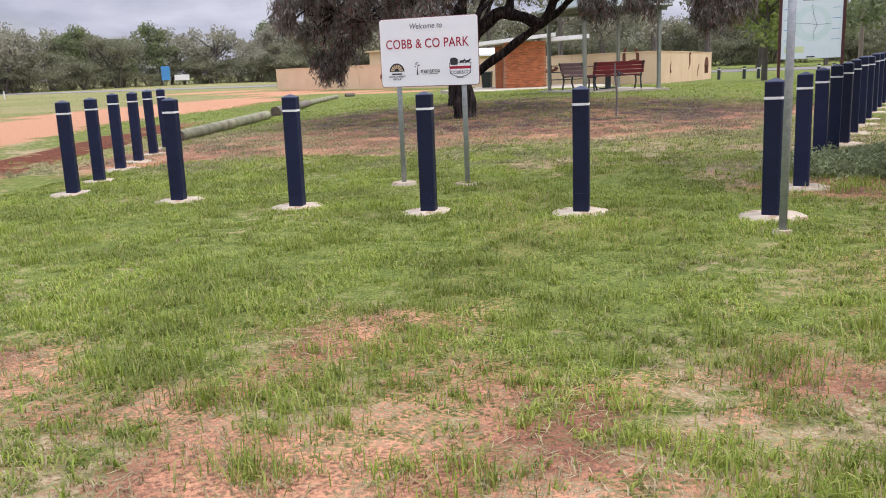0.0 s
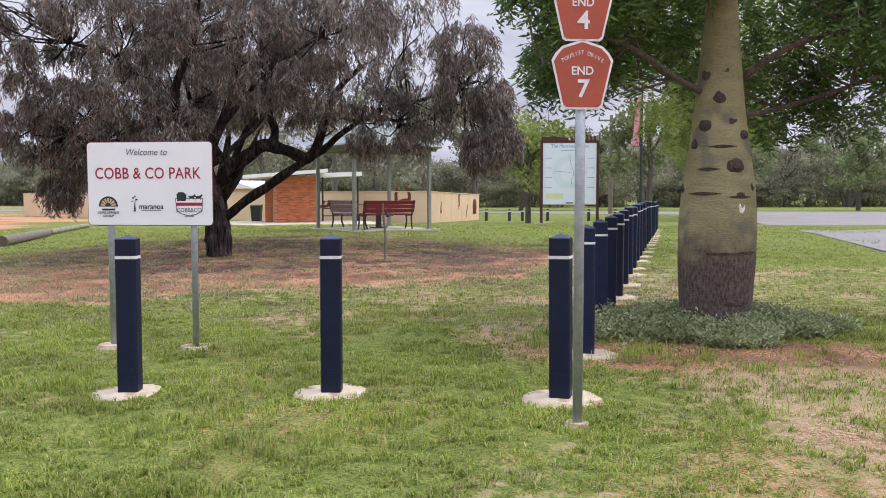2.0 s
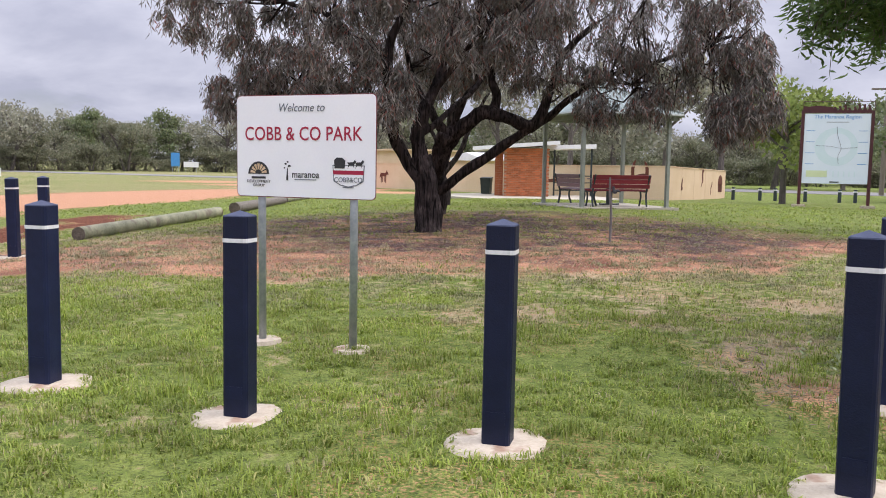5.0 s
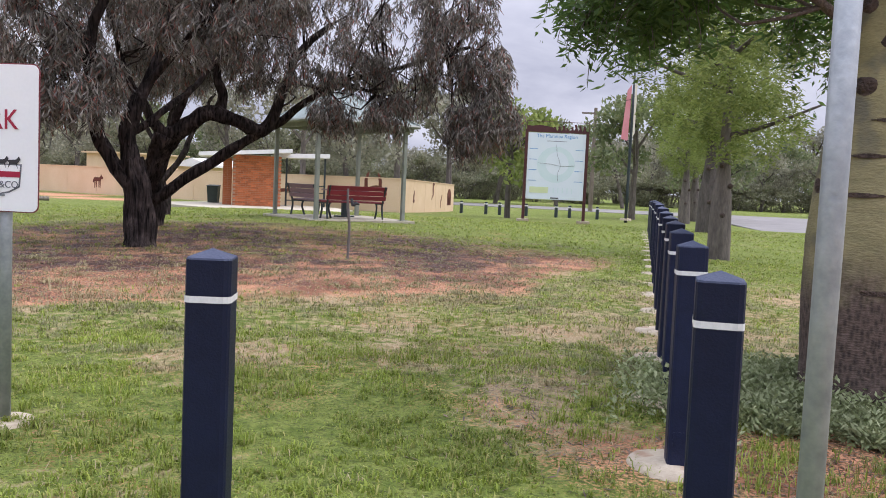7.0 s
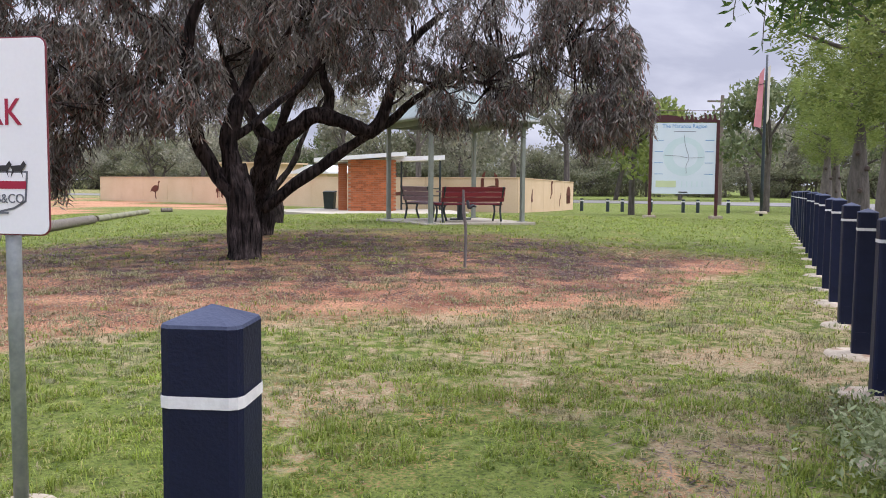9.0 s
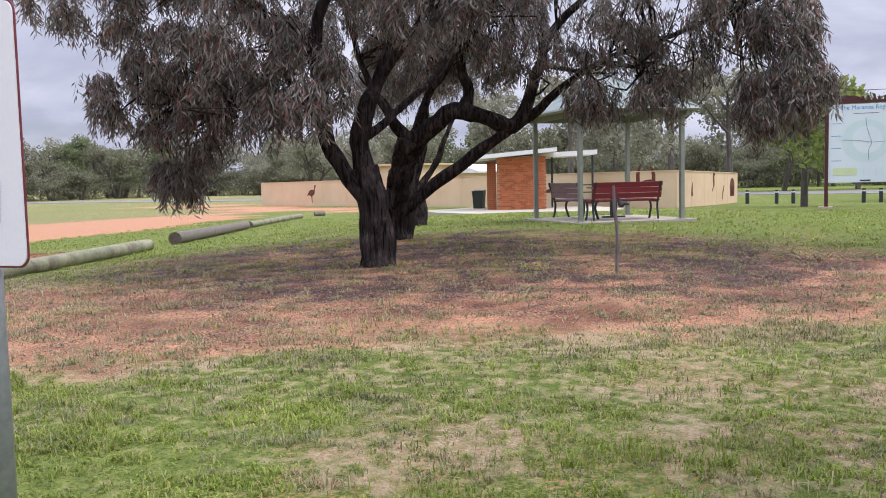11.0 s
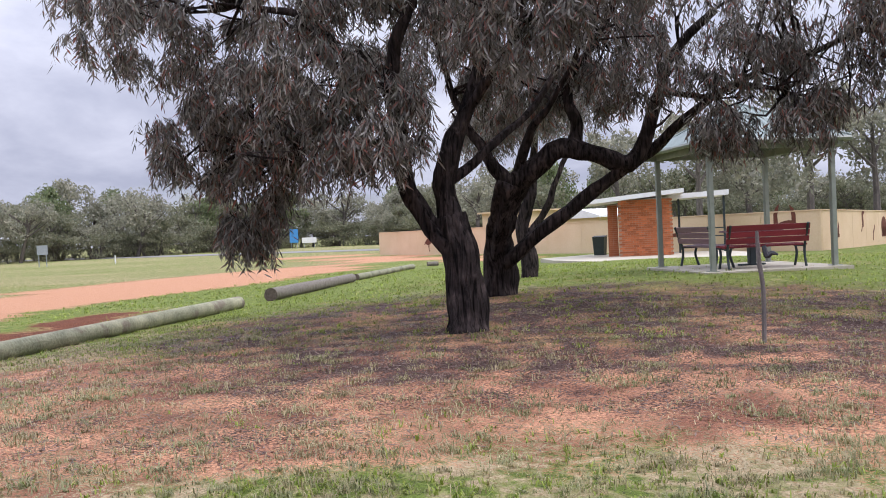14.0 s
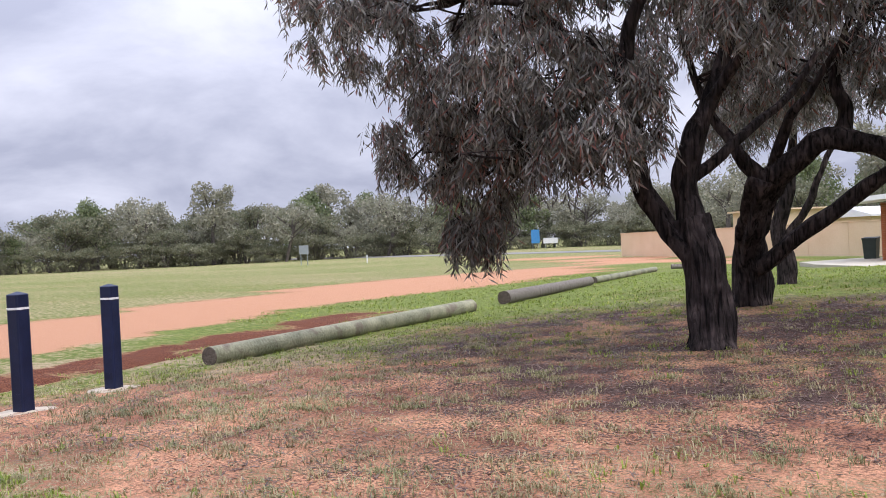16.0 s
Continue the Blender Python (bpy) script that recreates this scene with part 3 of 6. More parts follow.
def grass_field(name, label, material, seed, box, tufts, per, tall, wide, use):
    """Tufts of blades strewn over a stretch of the plan, as thick as use() of the zones says."""
    rng = np.random.default_rng(seed)
    x, y = rng.uniform(box[0], box[1], tufts), rng.uniform(box[2], box[3], tufts)
    thick = step(0.6 * fbm(x, y, 0.42, 95) + 0.4 * vnoise(x, y, 0.13, 97), 0.36, 0.60)
    keep = (rng.uniform(0, 1, tufts) < use(x, y) * (0.22 + 1.1 * thick)) & clear_of_footings(x, y)
    x, y, thick = x[keep], y[keep], thick[keep]
    size = rng.uniform(0.5, 1.0, len(x)) * (0.25 + 0.8 * fbm(x, y, 0.45, 91) + 0.62 * thick)
    n = np.repeat(np.arange(len(x)), per)
    a, r = rng.uniform(0, 6.283, len(n)), np.sqrt(rng.uniform(0, 1, len(n))) * 0.045 * (tall / 0.08)
    bx, by = x[n] + np.cos(a) * r, y[n] + np.sin(a) * r
    base = np.stack([bx, by, relief(bx, by) - 0.005], 1)
    v, f = blades(rng, base, tall * size[n] * rng.uniform(0.5, 1.25, len(n)), wide * rng.uniform(0.7, 1.3, len(n)), rng.uniform(0.35, 1.25, len(n)))
    return tagged(mesh_arrays(name, v, f, material), label, "grass", kind="stuff")


def green_use(x, y):
    gr, dr, gv, li, ti = zones(x, y)
    return np.clip((gr - 0.25) * 1.35, 0.0, 1) * (1 - 0.6 * dr) * (1 - ti)


def dry_use(x, y):
    gr, dr, gv, li, ti = zones(x, y)
    return np.clip(dr * 0.9 + 0.08 * (gr > 0.3), 0, 1) * (1 - ti) * (1 - gv)


def litter_use(x, y):
    gr, dr, gv, li, ti = zones(x, y)
    return np.clip(li * 0.9, 0, 1)


grass_field("grass", "short green grass in uneven tufts on red earth", GRASS, 1, (-7.5, 6, -7.6, 4.8), 105000, 6, 0.058, 0.0076, green_use)
grass_field("grass", "sparse green grass beyond the bollards", GRASS, 2, (-12, 11, 4.5, 15), 36000, 5, 0.06, 0.009, green_use)
grass_field("grass", "green grass round the shelter", GRASS, 3, (-20, 18, 14, 34), 24000, 4, 0.075, 0.016, green_use)
grass_field("dry_grass", "straw-coloured dry grass among the green", STRAW, 4, (-6, 7, -7.6, 4.8), 46000, 5, 0.05, 0.005, dry_use)
grass_field("dry_grass", "dry grass blades on the bare earth", STRAW, 5, (-10, 8, 4.5, 14), 26000, 4, 0.06, 0.007, dry_use)


def tussocks():
    """Longer, thicker clumps of grass on the trodden earth."""
    rng = np.random.default_rng(8)
    x, y = rng.uniform(-6, 5, 2600), rng.uniform(-7.4, 4, 2600)
    keep = (rng.uniform(0, 1, len(x)) < np.where(y < -3.2, 0.5, 0.16) * (fbm(x, y, 1.2, 88) > 0.42)) & clear_of_footings(x, y)
    x, y = x[keep], y[keep]
    per = 90
    n = np.repeat(np.arange(len(x)), per)
    size = rng.uniform(0.5, 1.2, len(x))
    a, r = rng.uniform(0, 6.283, len(n)), np.abs(rng.normal(size=len(n))) * 0.10 * size[n]
    bx, by = x[n] + np.cos(a) * r * 1.5, y[n] + np.sin(a) * r
    base = np.stack([bx, by, relief(bx, by) - 0.005], 1)
    v, f = blades(rng, base, 0.105 * size[n] * rng.uniform(0.4, 1.2, len(n)), 0.0058 * rng.uniform(0.7, 1.3, len(n)), rng.uniform(0.15, 1.0, len(n)))
    tagged(mesh_arrays("grass_tussocks", v, f, GRASS), "longer green grass clumps on the trodden red earth", "grass", kind="stuff")


tussocks()


def bare_earth_tufts():
    """Low grey-green and straw tufts scattered over the bare earth round the tree."""
    for seed, mat, name, label in ((61, TUFT, "grass_tufts", "small grey-green tufts on the bare earth"), (62, STRAW, "dry_tufts", "low straw tufts on the bare earth")):
        rng = np.random.default_rng(seed)
        x, y = rng.uniform(-10, 5, 5200), rng.uniform(3.2, 16, 5200)
        near = 1 - step(y, 6, 10)
        keep = rng.uniform(0, 1, len(x)) < step(fbm(x, y, 1.3, seed), 0.42, 0.66) * (0.25 + 0.6 * near)
        x, y = x[keep], y[keep]
        per = 40
        n = np.repeat(np.arange(len(x)), per)
        size = rng.uniform(0.4, 1.2, len(x))
        a, r = rng.uniform(0, 6.283, len(n)), np.abs(rng.normal(size=len(n))) * 0.07 * size[n]
        bx, by = x[n] + np.cos(a) * r * 1.6, y[n] + np.sin(a) * r
        base = np.stack([bx, by, relief(bx, by) - 0.004], 1)
        v, f = blades(rng, base, 0.065 * size[n] * rng.uniform(0.4, 1.2, len(n)), 0.0062 * rng.uniform(0.7, 1.3, len(n)), rng.uniform(0.4, 1.3, len(n)))
        tagged(mesh_arrays(name, v, f, mat), label, "grass", kind="stuff")


bare_earth_tufts()


def strewn_straw():
    """Dry stalks lying flat on the trodden earth."""
    rng = np.random.default_rng(10)
    x, y = rng.uniform(-6, 7, 70000), rng.uniform(-7.5, 8, 70000)
    gr, dr, gv, li, ti = zones(x, y)
    keep = (rng.uniform(0, 1, len(x)) < np.clip(0.12 + 0.7 * dr - 0.35 * gr + 0.4 * (y < -3), 0, 1)) & clear_of_footings(x, y)
    x, y = x[keep], y[keep]
    k = len(x)
    th, ln = rng.uniform(0, 6.283, k), rng.uniform(0.02, 0.075, k)
    c = np.stack([x, y, relief(x, y) + rng.uniform(0.004, 0.02, k)], 1)
    d = np.stack([np.cos(th), np.sin(th), rng.uniform(-0.15, 0.25, k)], 1) * ln[:, None]
    w = np.stack([-np.sin(th), np.cos(th), rng.uniform(-0.3, 0.3, k)], 1) * 0.0025
    v = np.stack([c - d, c + w, c + d, c - w], 1).reshape(-1, 3)
    tagged(mesh_arrays("straw", v, np.arange(k)[:, None] * 4 + np.arange(4)[None], STRAW), "dry straw stalks lying on the red earth", "straw", kind="stuff")


strewn_straw()


def strewn_litter():
    rng = np.random.default_rng(9)
    x, y = rng.uniform(-9, 5, 110000), rng.uniform(1, 17, 110000)
    keep = rng.uniform(0, 1, len(x)) < litter_use(x, y)
    x, y = x[keep], y[keep]
    k = len(x)
    th, ln = rng.uniform(0, 6.283, k), rng.uniform(0.02, 0.07, k)
    c = np.stack([x, y, relief(x, y) + 0.006], 1)
    d = np.stack([np.cos(th), np.sin(th), rng.uniform(-0.2, 0.3, k)], 1) * ln[:, None]
    s = np.stack([-np.sin(th), np.cos(th), rng.uniform(-0.3, 0.3, k)], 1) * 0.006
    v = np.stack([c - d, c + s, c + d, c - s], 1).reshape(-1, 3)
    f = np.arange(k)[:, None] * 4 + np.arange(4)[None]
    tagged(mesh_arrays("leaf_litter", v, f, LITTER), "brown fallen leaves and twigs under the tree", "leaf litter", kind="stuff")


strewn_litter()

# ---- roads, paving ----


def road():
    bm = bmesh.new()
    near_e = [(9.5, 4), (11.9, 15.5), (14.3, 25), (17.6, 40), (22, 56), (26, 66), (10, 72), (-40, 82), (-140, 104)]
    far_e = [(17, 2), (20.5, 14), (24, 25), (29, 40), (34, 52), (60, 62), (60, 76), (-40, 90), (-140, 113)]
    a = [bm.verts.new((x, y, float(lie(x, y)) + 0.03)) for x, y in near_e]
    b = [bm.verts.new((x, y, float(lie(x, y)) + 0.03)) for x, y in far_e]
    for i in range(len(a) - 1):
        bm.faces.new((a[i], a[i + 1], b[i + 1], b[i]))
    r = bmesh.ops.extrude_face_region(bm, geom=bm.faces[:])
    bmesh.ops.translate(bm, verts=[v for v in r["geom"] if isinstance(v, bmesh.types.BMVert)], vec=(0, 0, -0.1))
    tagged(part("road", bm, ASPHALT), "worn dusty asphalt road beside the park, sky reflection painted into its grey", "road", kind="structure")


road()


def slab(name, pts, top, material, label):
    bm = bmesh.new()
    low = [bm.verts.new((x, y, top - 0.18)) for x, y in pts]
    high = [bm.verts.new((x, y, top)) for x, y in pts]
    bm.faces.new(high)
    bm.faces.new(list(reversed(low)))
    for i in range(len(pts)):
        j = (i + 1) % len(pts)
        bm.faces.new((low[i], low[j], high[j], high[i]))
    return tagged(part(name, bm, material), label, "pavement", kind="structure")


slab("pavement", [(-11.5, 38.6), (-10.2, 36.2), (-7.2, 33.4), (-2.6, 34.6), (-2.2, 38.5), (-4, 42), (-10, 42)], -0.06, PAVE, "pale concrete apron round the toilet block")

# ---- bollards ----


def bollard_model():
    b = thing("bollard", "navy square plastic bollard with a white band in a concrete footing", "bollard", group="navy bollards")
    h, w = 1.13, 0.148
    bm = bmesh.new()
    prof = []
    for cx, cy in ((1, 1), (-1, 1), (-1, -1), (1, -1)):
        for k in range(3):
            a = math.atan2(cy, cx) + (k - 1) * math.pi / 4 * 0.95
            prof.append((cx * (w / 2 - 0.022) + 0.022 * math.cos(a), cy * (w / 2 - 0.022) + 0.022 * math.sin(a)))
    lo = [bm.verts.new((x, y, -0.1)) for x, y in prof]
    hi = [bm.verts.new((x, y, h)) for x, y in prof]
    for i in range(len(prof)):
        j = (i + 1) % len(prof)
        bm.faces.new((lo[i], lo[j], hi[j], hi[i]))
    part("post", bm, NAVY, b)
    bm = bmesh.new()
    rim = [bm.verts.new((x * 1.0, y * 1.0, h)) for x, y in prof]
    edge = [bm.verts.new((x * 0.965, y * 0.965, h + 0.006)) for x, y in prof]
    tip = bm.verts.new((0, 0, h + 0.034))
    for i in range(len(prof)):
        j = (i + 1) % len(prof)
        bm.faces.new((rim[i], rim[j], edge[j], edge[i]))
        bm.faces.new((edge[i], edge[j], tip))
    part("cap", bm, NAVY_TOP, b, "dusty pyramid top")
    bm = bmesh.new()
    lo = [bm.verts.new((x * 1.025, y * 1.025, 0.990)) for x, y in prof]
    hi = [bm.verts.new((x * 1.025, y * 1.025, 1.012)) for x, y in prof]
    for i in range(len(prof)):
        j = (i + 1) % len(prof)
        bm.faces.new((lo[i], lo[j], hi[j], hi[i]))
    part("band", bm, TAPE, b, "white tape band")
    # the plate is moulded into the foot of one side
    part("maker_plate", block(0.10, 0.004, 0.07, pose(0, -w / 2 - 0.001, 0.16), 0.0015), NAVY, b)
    bm = bmesh.new()
    ring0, ring1 = [], []
    for k in range(26):
        a = 2 * math.pi * k / 26
        r = 0.29 * (1 + 0.16 * noise.noise(Vector((math.cos(a) * 1.3, math.sin(a) * 1.3, 4))))
        ring0.append(bm.verts.new((r * math.cos(a), r * math.sin(a), -0.06)))
        ring1.append(bm.verts.new((r * 0.93 * math.cos(a), r * 0.93 * math.sin(a), 0.012)))
    top = bm.verts.new((0, 0, 0.03))
    for i in range(26):
        j = (i + 1) % 26
        bm.faces.new((ring0[i], ring0[j], ring1[j], ring1[i]))
        bm.faces.new((ring1[i], ring1[j], top))
    part("footing", bm, CONCRETE, b, "pale concrete footing", smooth=True)
    return b


BOLLARD = bollard_model()
rng = random.Random(5)
for i, (x, y) in enumerate(SPOTS):
    z = at_ground(x, y) + (0.008 if i == 5 else -0.005)
    turn = (20, 8, 4, 2, 1, -17)[i] if i < 6 else (21 if i < 11 else -14) + rng.uniform(-4, 4)
    m = pose(x, y, z, rng.uniform(-0.6, 0.6), rng.uniform(-0.6, 0.6), turn)
    if i == 0:
        BOLLARD.matrix_world = m
    else:
        copy_thing(BOLLARD, m)


def far_bollard_model():
    b = thing("bollard", "short dark post with a white reflector strip by the road", "bollard", group="roadside posts")
    part("post", tube([(0, 0, -0.1), (0, 0, 0.4), (0, 0, 0.76)], [0.10, 0.10, 0.09], 10), FRAME_DARK, b)
    part("reflector_strip", tube([(0, 0, 0.60), (0, 0, 0.67)], [0.102, 0.102], 10), TAPE, b)
    return b


FAR_BOLLARD = far_bollard_model()
for i, (x, y) in enumerate([(5.07, 49.4), (5.9, 49.35), (7.5, 49.2), (9.3, 49.1), (10.1, 49.0), (11.7, 48.6), (3.6, 49.8)]):
    m = pose(x, y, at_ground(x, y))
    if i == 0:
        FAR_BOLLARD.matrix_world = m
    else:
        copy_thing(FAR_BOLLARD, m)

# ---- park sign ----


def rounded(w, h, r, n=5):
    pts = []
    for cx, cz, a0 in ((w / 2 - r, h / 2 - r, 0), (-w / 2 + r, h / 2 - r, 90), (-w / 2 + r, -h / 2 + r, 180), (w / 2 - r, -h / 2 + r, 270)):
        for k in range(n + 1):
            a = radians(a0 + 90 * k / n)
            pts.append((cx + r * math.cos(a), cz + r * math.sin(a)))
    return pts


def park_sign():
    w, h = 1.205, 0.762
    s = thing("park_sign", "white welcome sign board on two galvanised posts in the grass", "sign", pose(-1.865, 1.90, -0.04, 0, 0, -7.0))
    zc = 1.155 + h / 2
    part("board", outline(rounded(w, h, 0.035), 0.004, pose(0, 0, zc)), BOARD, s)
    part("board_edge", outline(rounded(w + 0.012, h + 0.012, 0.04), 0.003, pose(0, 0.0045, zc)), EDGE_RED, s, "dark red edge of the board")
    for x in (-0.405, 0.405):
        p = part("post", tube([(x, 0.045, -0.15), (x, 0.045, 1.0), (x, 0.045, zc + 0.3)], [0.03] * 3, 14, steps=1), GALV, s, smooth=True)
        part("clamp", block(0.09, 0.03, 0.03, pose(x, 0.022, zc + 0.2), 0.004), GALV, p)
        bm = bmesh.new()
        bmesh.ops.create_cone(bm, cap_ends=True, segments=18, radius1=0.17, radius2=0.14, depth=0.06, matrix=pose(x, 0.045, 0.0))
        part("footing", bm, CONCRETE, s, "pale concrete footing")
    k = w / 259
    y = -0.0025

    def at(px, pz):
        return pose((px - 484) * k, y, zc + (260 - pz) * k * 0.985)
    words("Welcome to", 0.088, INK_GREY, at(478, 197), s, "grey script lettering", shear=0.25, wide=0.90)
    words("COBB & CO PARK", 0.148, INK_RED, at(480, 240), s, "crimson capital lettering", bold=0.0006, wide=0.845, spacing=1.02)
    words("maranoa", 0.076, INK_DARK, at(487, 306), s, "black lettering", bold=0.0004, wide=0.9)
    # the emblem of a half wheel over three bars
    part("emblem_disc", outline([(0.095 * math.cos(a), 0.095 * math.sin(a)) for a in np.linspace(0, math.pi, 20)], 0.001, at(397, 306) @ pose(0, -0.0005, 0)), INK_DARK, s)
    bm = bmesh.new()
    for i in range(7):
        a0, a1 = math.pi * (i + 0.16) / 7, math.pi * (i + 0.84) / 7
        outline([(0.03 * math.cos(a0), 0.03 * math.sin(a0)), (0.075 * math.cos(a0), 0.075 * math.sin(a0)), (0.075 * math.cos(a1), 0.075 * math.sin(a1)), (0.03 * math.cos(a1), 0.03 * math.sin(a1))], 0.001, at(397, 305) @ pose(0, -0.002, 0), bm)
    part("emblem_spokes", bm, shade("ochre_ink", (0.52, 0.36, 0.2), (0.66, 0.5, 0.34), 8, 0.5, 0), s)
    part("bar", block(0.13, 0.001, 0.016, at(397, 312)), INK_DARK, s)
    words("DEVELOPMENT", 0.030, INK_DARK, at(397, 318.5), s, wide=1.05)
    words("GROUP", 0.030, INK_DARK, at(397, 325), s, wide=1.05)
    # the little tree beside the lettering
    bm = bmesh.new()
    outline([(-0.008, -0.05), (0.012, -0.05), (0.006, 0.02), (0.012, 0.07), (-0.002, 0.02)], 0.001, at(452, 305), bm)
    for dx, dz, r in ((-0.012, 0.075, 0.011), (0.022, 0.06, 0.012), (0.005, 0.09, 0.009), (-0.022, 0.045, 0.008)):
        outline(ellipse(dx, dz, r, r * 0.7, 8), 0.001, at(452, 305), bm)
    part("tree_emblem", bm, INK_DARK, s)
    part("bar", block(0.19, 0.001, 0.006, at(487, 314)), INK_GREY, s)
    # the shield with a coach and horses, as plain shapes
    part("shield", outline([(-0.135, 0.05), (0.135, 0.05), (0.125, -0.07), (0.07, -0.10), (0, -0.115), (-0.07, -0.10), (-0.125, -0.07)], 0.001, at(566, 300) @ pose(0, 0.0005, 0)), INK_GREY, s)
    part("shield_face", outline([(-0.127, 0.043), (0.127, 0.043), (0.117, -0.066), (0.065, -0.093), (0, -0.107), (-0.065, -0.093), (-0.117, -0.066)], 0.001, at(566, 300) @ pose(0, -0.001, 0)), BOARD, s)
    part("bar", block(0.255, 0.001, 0.030, at(566, 301) @ pose(0, -0.002, 0)), INK_RED, s, "crimson bar")
    bm = bmesh.new()
    outline([(-0.115, -0.03), (-0.03, -0.03), (-0.025, 0.03), (-0.055, 0.05), (-0.10, 0.05), (-0.12, 0.03)], 0.001, at(566, 288) @ pose(0, -0.003, 0), bm)
    for dx in (0.01, 0.075):
        outline([(dx - 0.015, -0.03), (dx - 0.008, 0.0), (dx - 0.02, 0.015), (dx + 0.03, 0.018), (dx + 0.045, 0.035), (dx + 0.055, 0.02), (dx + 0.035, -0.005), (dx + 0.04, -0.03), (dx + 0.028, -0.005), (dx, -0.005)], 0.001, at(566, 288) @ pose(0, -0.003, 0), bm)
    part("coach_emblem", bm, INK_DARK, s)
    words("COBB&CO", 0.052, INK_GREY, at(566, 313) @ pose(0, -0.003, 0), s, "grey outlined lettering", wide=0.95)
    part("bar", block(0.09, 0.001, 0.008, at(566, 325) @ pose(0, -0.002, 0)), INK_GREY, s)


park_sign()

# ---- route markers on a pole ----


def route_marker():
    s = thing("route_marker", "two rust-brown tourist drive shields on a galvanised pole", "sign", pose(1.69, -0.74, -0.05, 0, 0, 4))
    part("pole", tube([(0, 0, -0.2), (0, 0, 1.4), (0.0, 0, 2.66)], [0.031] * 3, 16, steps=1), GALV, s, smooth=True)
    shield = [(-0.125, 0.195), (0.0, 0.235), (0.125, 0.195), (0.165, 0.155), (0.19, 0.11), (0.125, -0.17), (0.105, -0.185), (-0.105, -0.185), (-0.125, -0.17), (-0.19, 0.11), (-0.165, 0.155)]
    for zc, num in ((2.15, "7"), (2.56, "4")):
        m = pose(0, -0.04, zc)
        p = part("shield", outline(shield, 0.003, m), TAPE, s, "white-edged shield plate")
        part("face", outline([(x * 0.92, z * 0.93 + 0.001) for x, z in shield], 0.001, m @ pose(0, -0.0025, 0)), ROUTE, p, "rust-brown shield face")
        words("END", 0.072, TAPE, m @ pose(0, -0.005, 0.045), p, "white lettering", wide=0.95, bold=0.001)
        words(num, 0.15, TAPE, m @ pose(0.005, -0.005, -0.065), p, "white numeral", bold=0.003)
        top = "TOURIST DRIVE"
        for i, ch in enumerate(top):
            u = (i - (len(top) - 1) / 2) / len(top)
            if ch != " ":
                words(ch, 0.034, TAPE, m @ pose(u * 0.262, -0.005, 0.158 - 0.16 * abs(u) ** 1.5, 0, u * 36, 0), p, wide=0.9)
        part("bracket", block(0.16, 0.03, 0.03, m @ pose(0, 0.022, 0.1), 0.004), GALV, s)
        part("bracket", block(0.16, 0.03, 0.03, m @ pose(0, 0.022, -0.1), 0.004), GALV, s)
    bm = bmesh.new()
    bmesh.ops.create_cone(bm, cap_ends=True, segments=16, radius1=0.09, radius2=0.07, depth=0.05, matrix=pose(0, 0, 0))
    part("footing", bm, CONCRETE, s)


route_marker()

# ---- trees ----


def sprigs(rng, lobes, count, leaves, drop, leaf, width, hang=0.8, spread_out=0.34, turned=0.0, clump=0.6):
    """Leaves strung along drooping twigs that start inside the lobes (x, y, z, rx, ry, rz, share). Returns leaf and twig arrays."""
    share = np.array([l[6] for l in lobes])
    which = rng.choice(len(lobes), count, p=share / share.sum())
    L = np.array([l[:6] for l in lobes])[which]
    d = rng.normal(size=(count, 3))
    d /= np.linalg.norm(d, axis=1)[:, None]
    r = rng.uniform(0.25, 1.0, count) ** 0.45
    start = L[:, :3] + d * L[:, 3:] * r[:, None]
    # gather the sprigs into clumps with gaps between them
    seats = start[rng.integers(0, count, max(8, count // 22))]
    pick = np.zeros(count, int)
    for lo in range(0, count, 2000):
        gap = ((start[lo:lo + 2000, None] - seats[None]) ** 2).sum(-1)
        pick[lo:lo + 2000] = gap.argmin(1)
    start = seats[pick] + (start - seats[pick]) * clump + rng.normal(size=(count, 3)) * 0.03
    d = start - seats[pick]
    d /= np.linalg.norm(d, axis=1)[:, None] + 1e-6
    out = d * np.array([1, 1, 0.2])
    out /= np.linalg.norm(out, axis=1)[:, None] + 1e-6
    length = drop * rng.uniform(0.5, 1.3, count)
    u = np.linspace(0.05, 1, leaves)
    pos = start[:, None] + out[:, None] * (length[:, None] * spread_out * np.sin(u * 1.8)[None])[..., None]
    pos[..., 2] -= (length[:, None] * (u ** 1.3)[None]) * hang
    twig = pos.copy()
    pos = pos.reshape(-1, 3) + rng.normal(size=(count * leaves, 3)) * 0.015
    k = len(pos)
    th = rng.uniform(0, 6.283, k)
    side = np.stack([np.cos(th), np.sin(th), np.zeros(k)], 1)
    tilt = rng.uniform(0.15, 1.05, k) if not turned else rng.uniform(0.3, 1.3, k)
    axis = side * np.sin(tilt)[:, None] - np.array([0, 0, 1.0]) * (np.cos(tilt) * (1 if not turned else 0.5))[:, None]
    ln, wd = leaf * rng.uniform(0.6, 1.3, k), width * rng.uniform(0.7, 1.3, k)
    th2 = rng.uniform(0, 6.283, k)
    w = np.cross(axis, np.stack([np.cos(th2), np.sin(th2), 0.3 * np.ones(k)], 1))
    w /= np.linalg.norm(w, axis=1)[:, None] + 1e-6
    w *= wd[:, None] / 2
    mid = pos + axis * (ln * 0.45)[:, None]
    tip = pos + axis * ln[:, None]
    v = np.stack([pos, mid + w, tip, mid - w], 1).reshape(-1, 3)
    f = np.arange(k)[:, None] * 4 + np.arange(4)[None]
    return v, f, twig


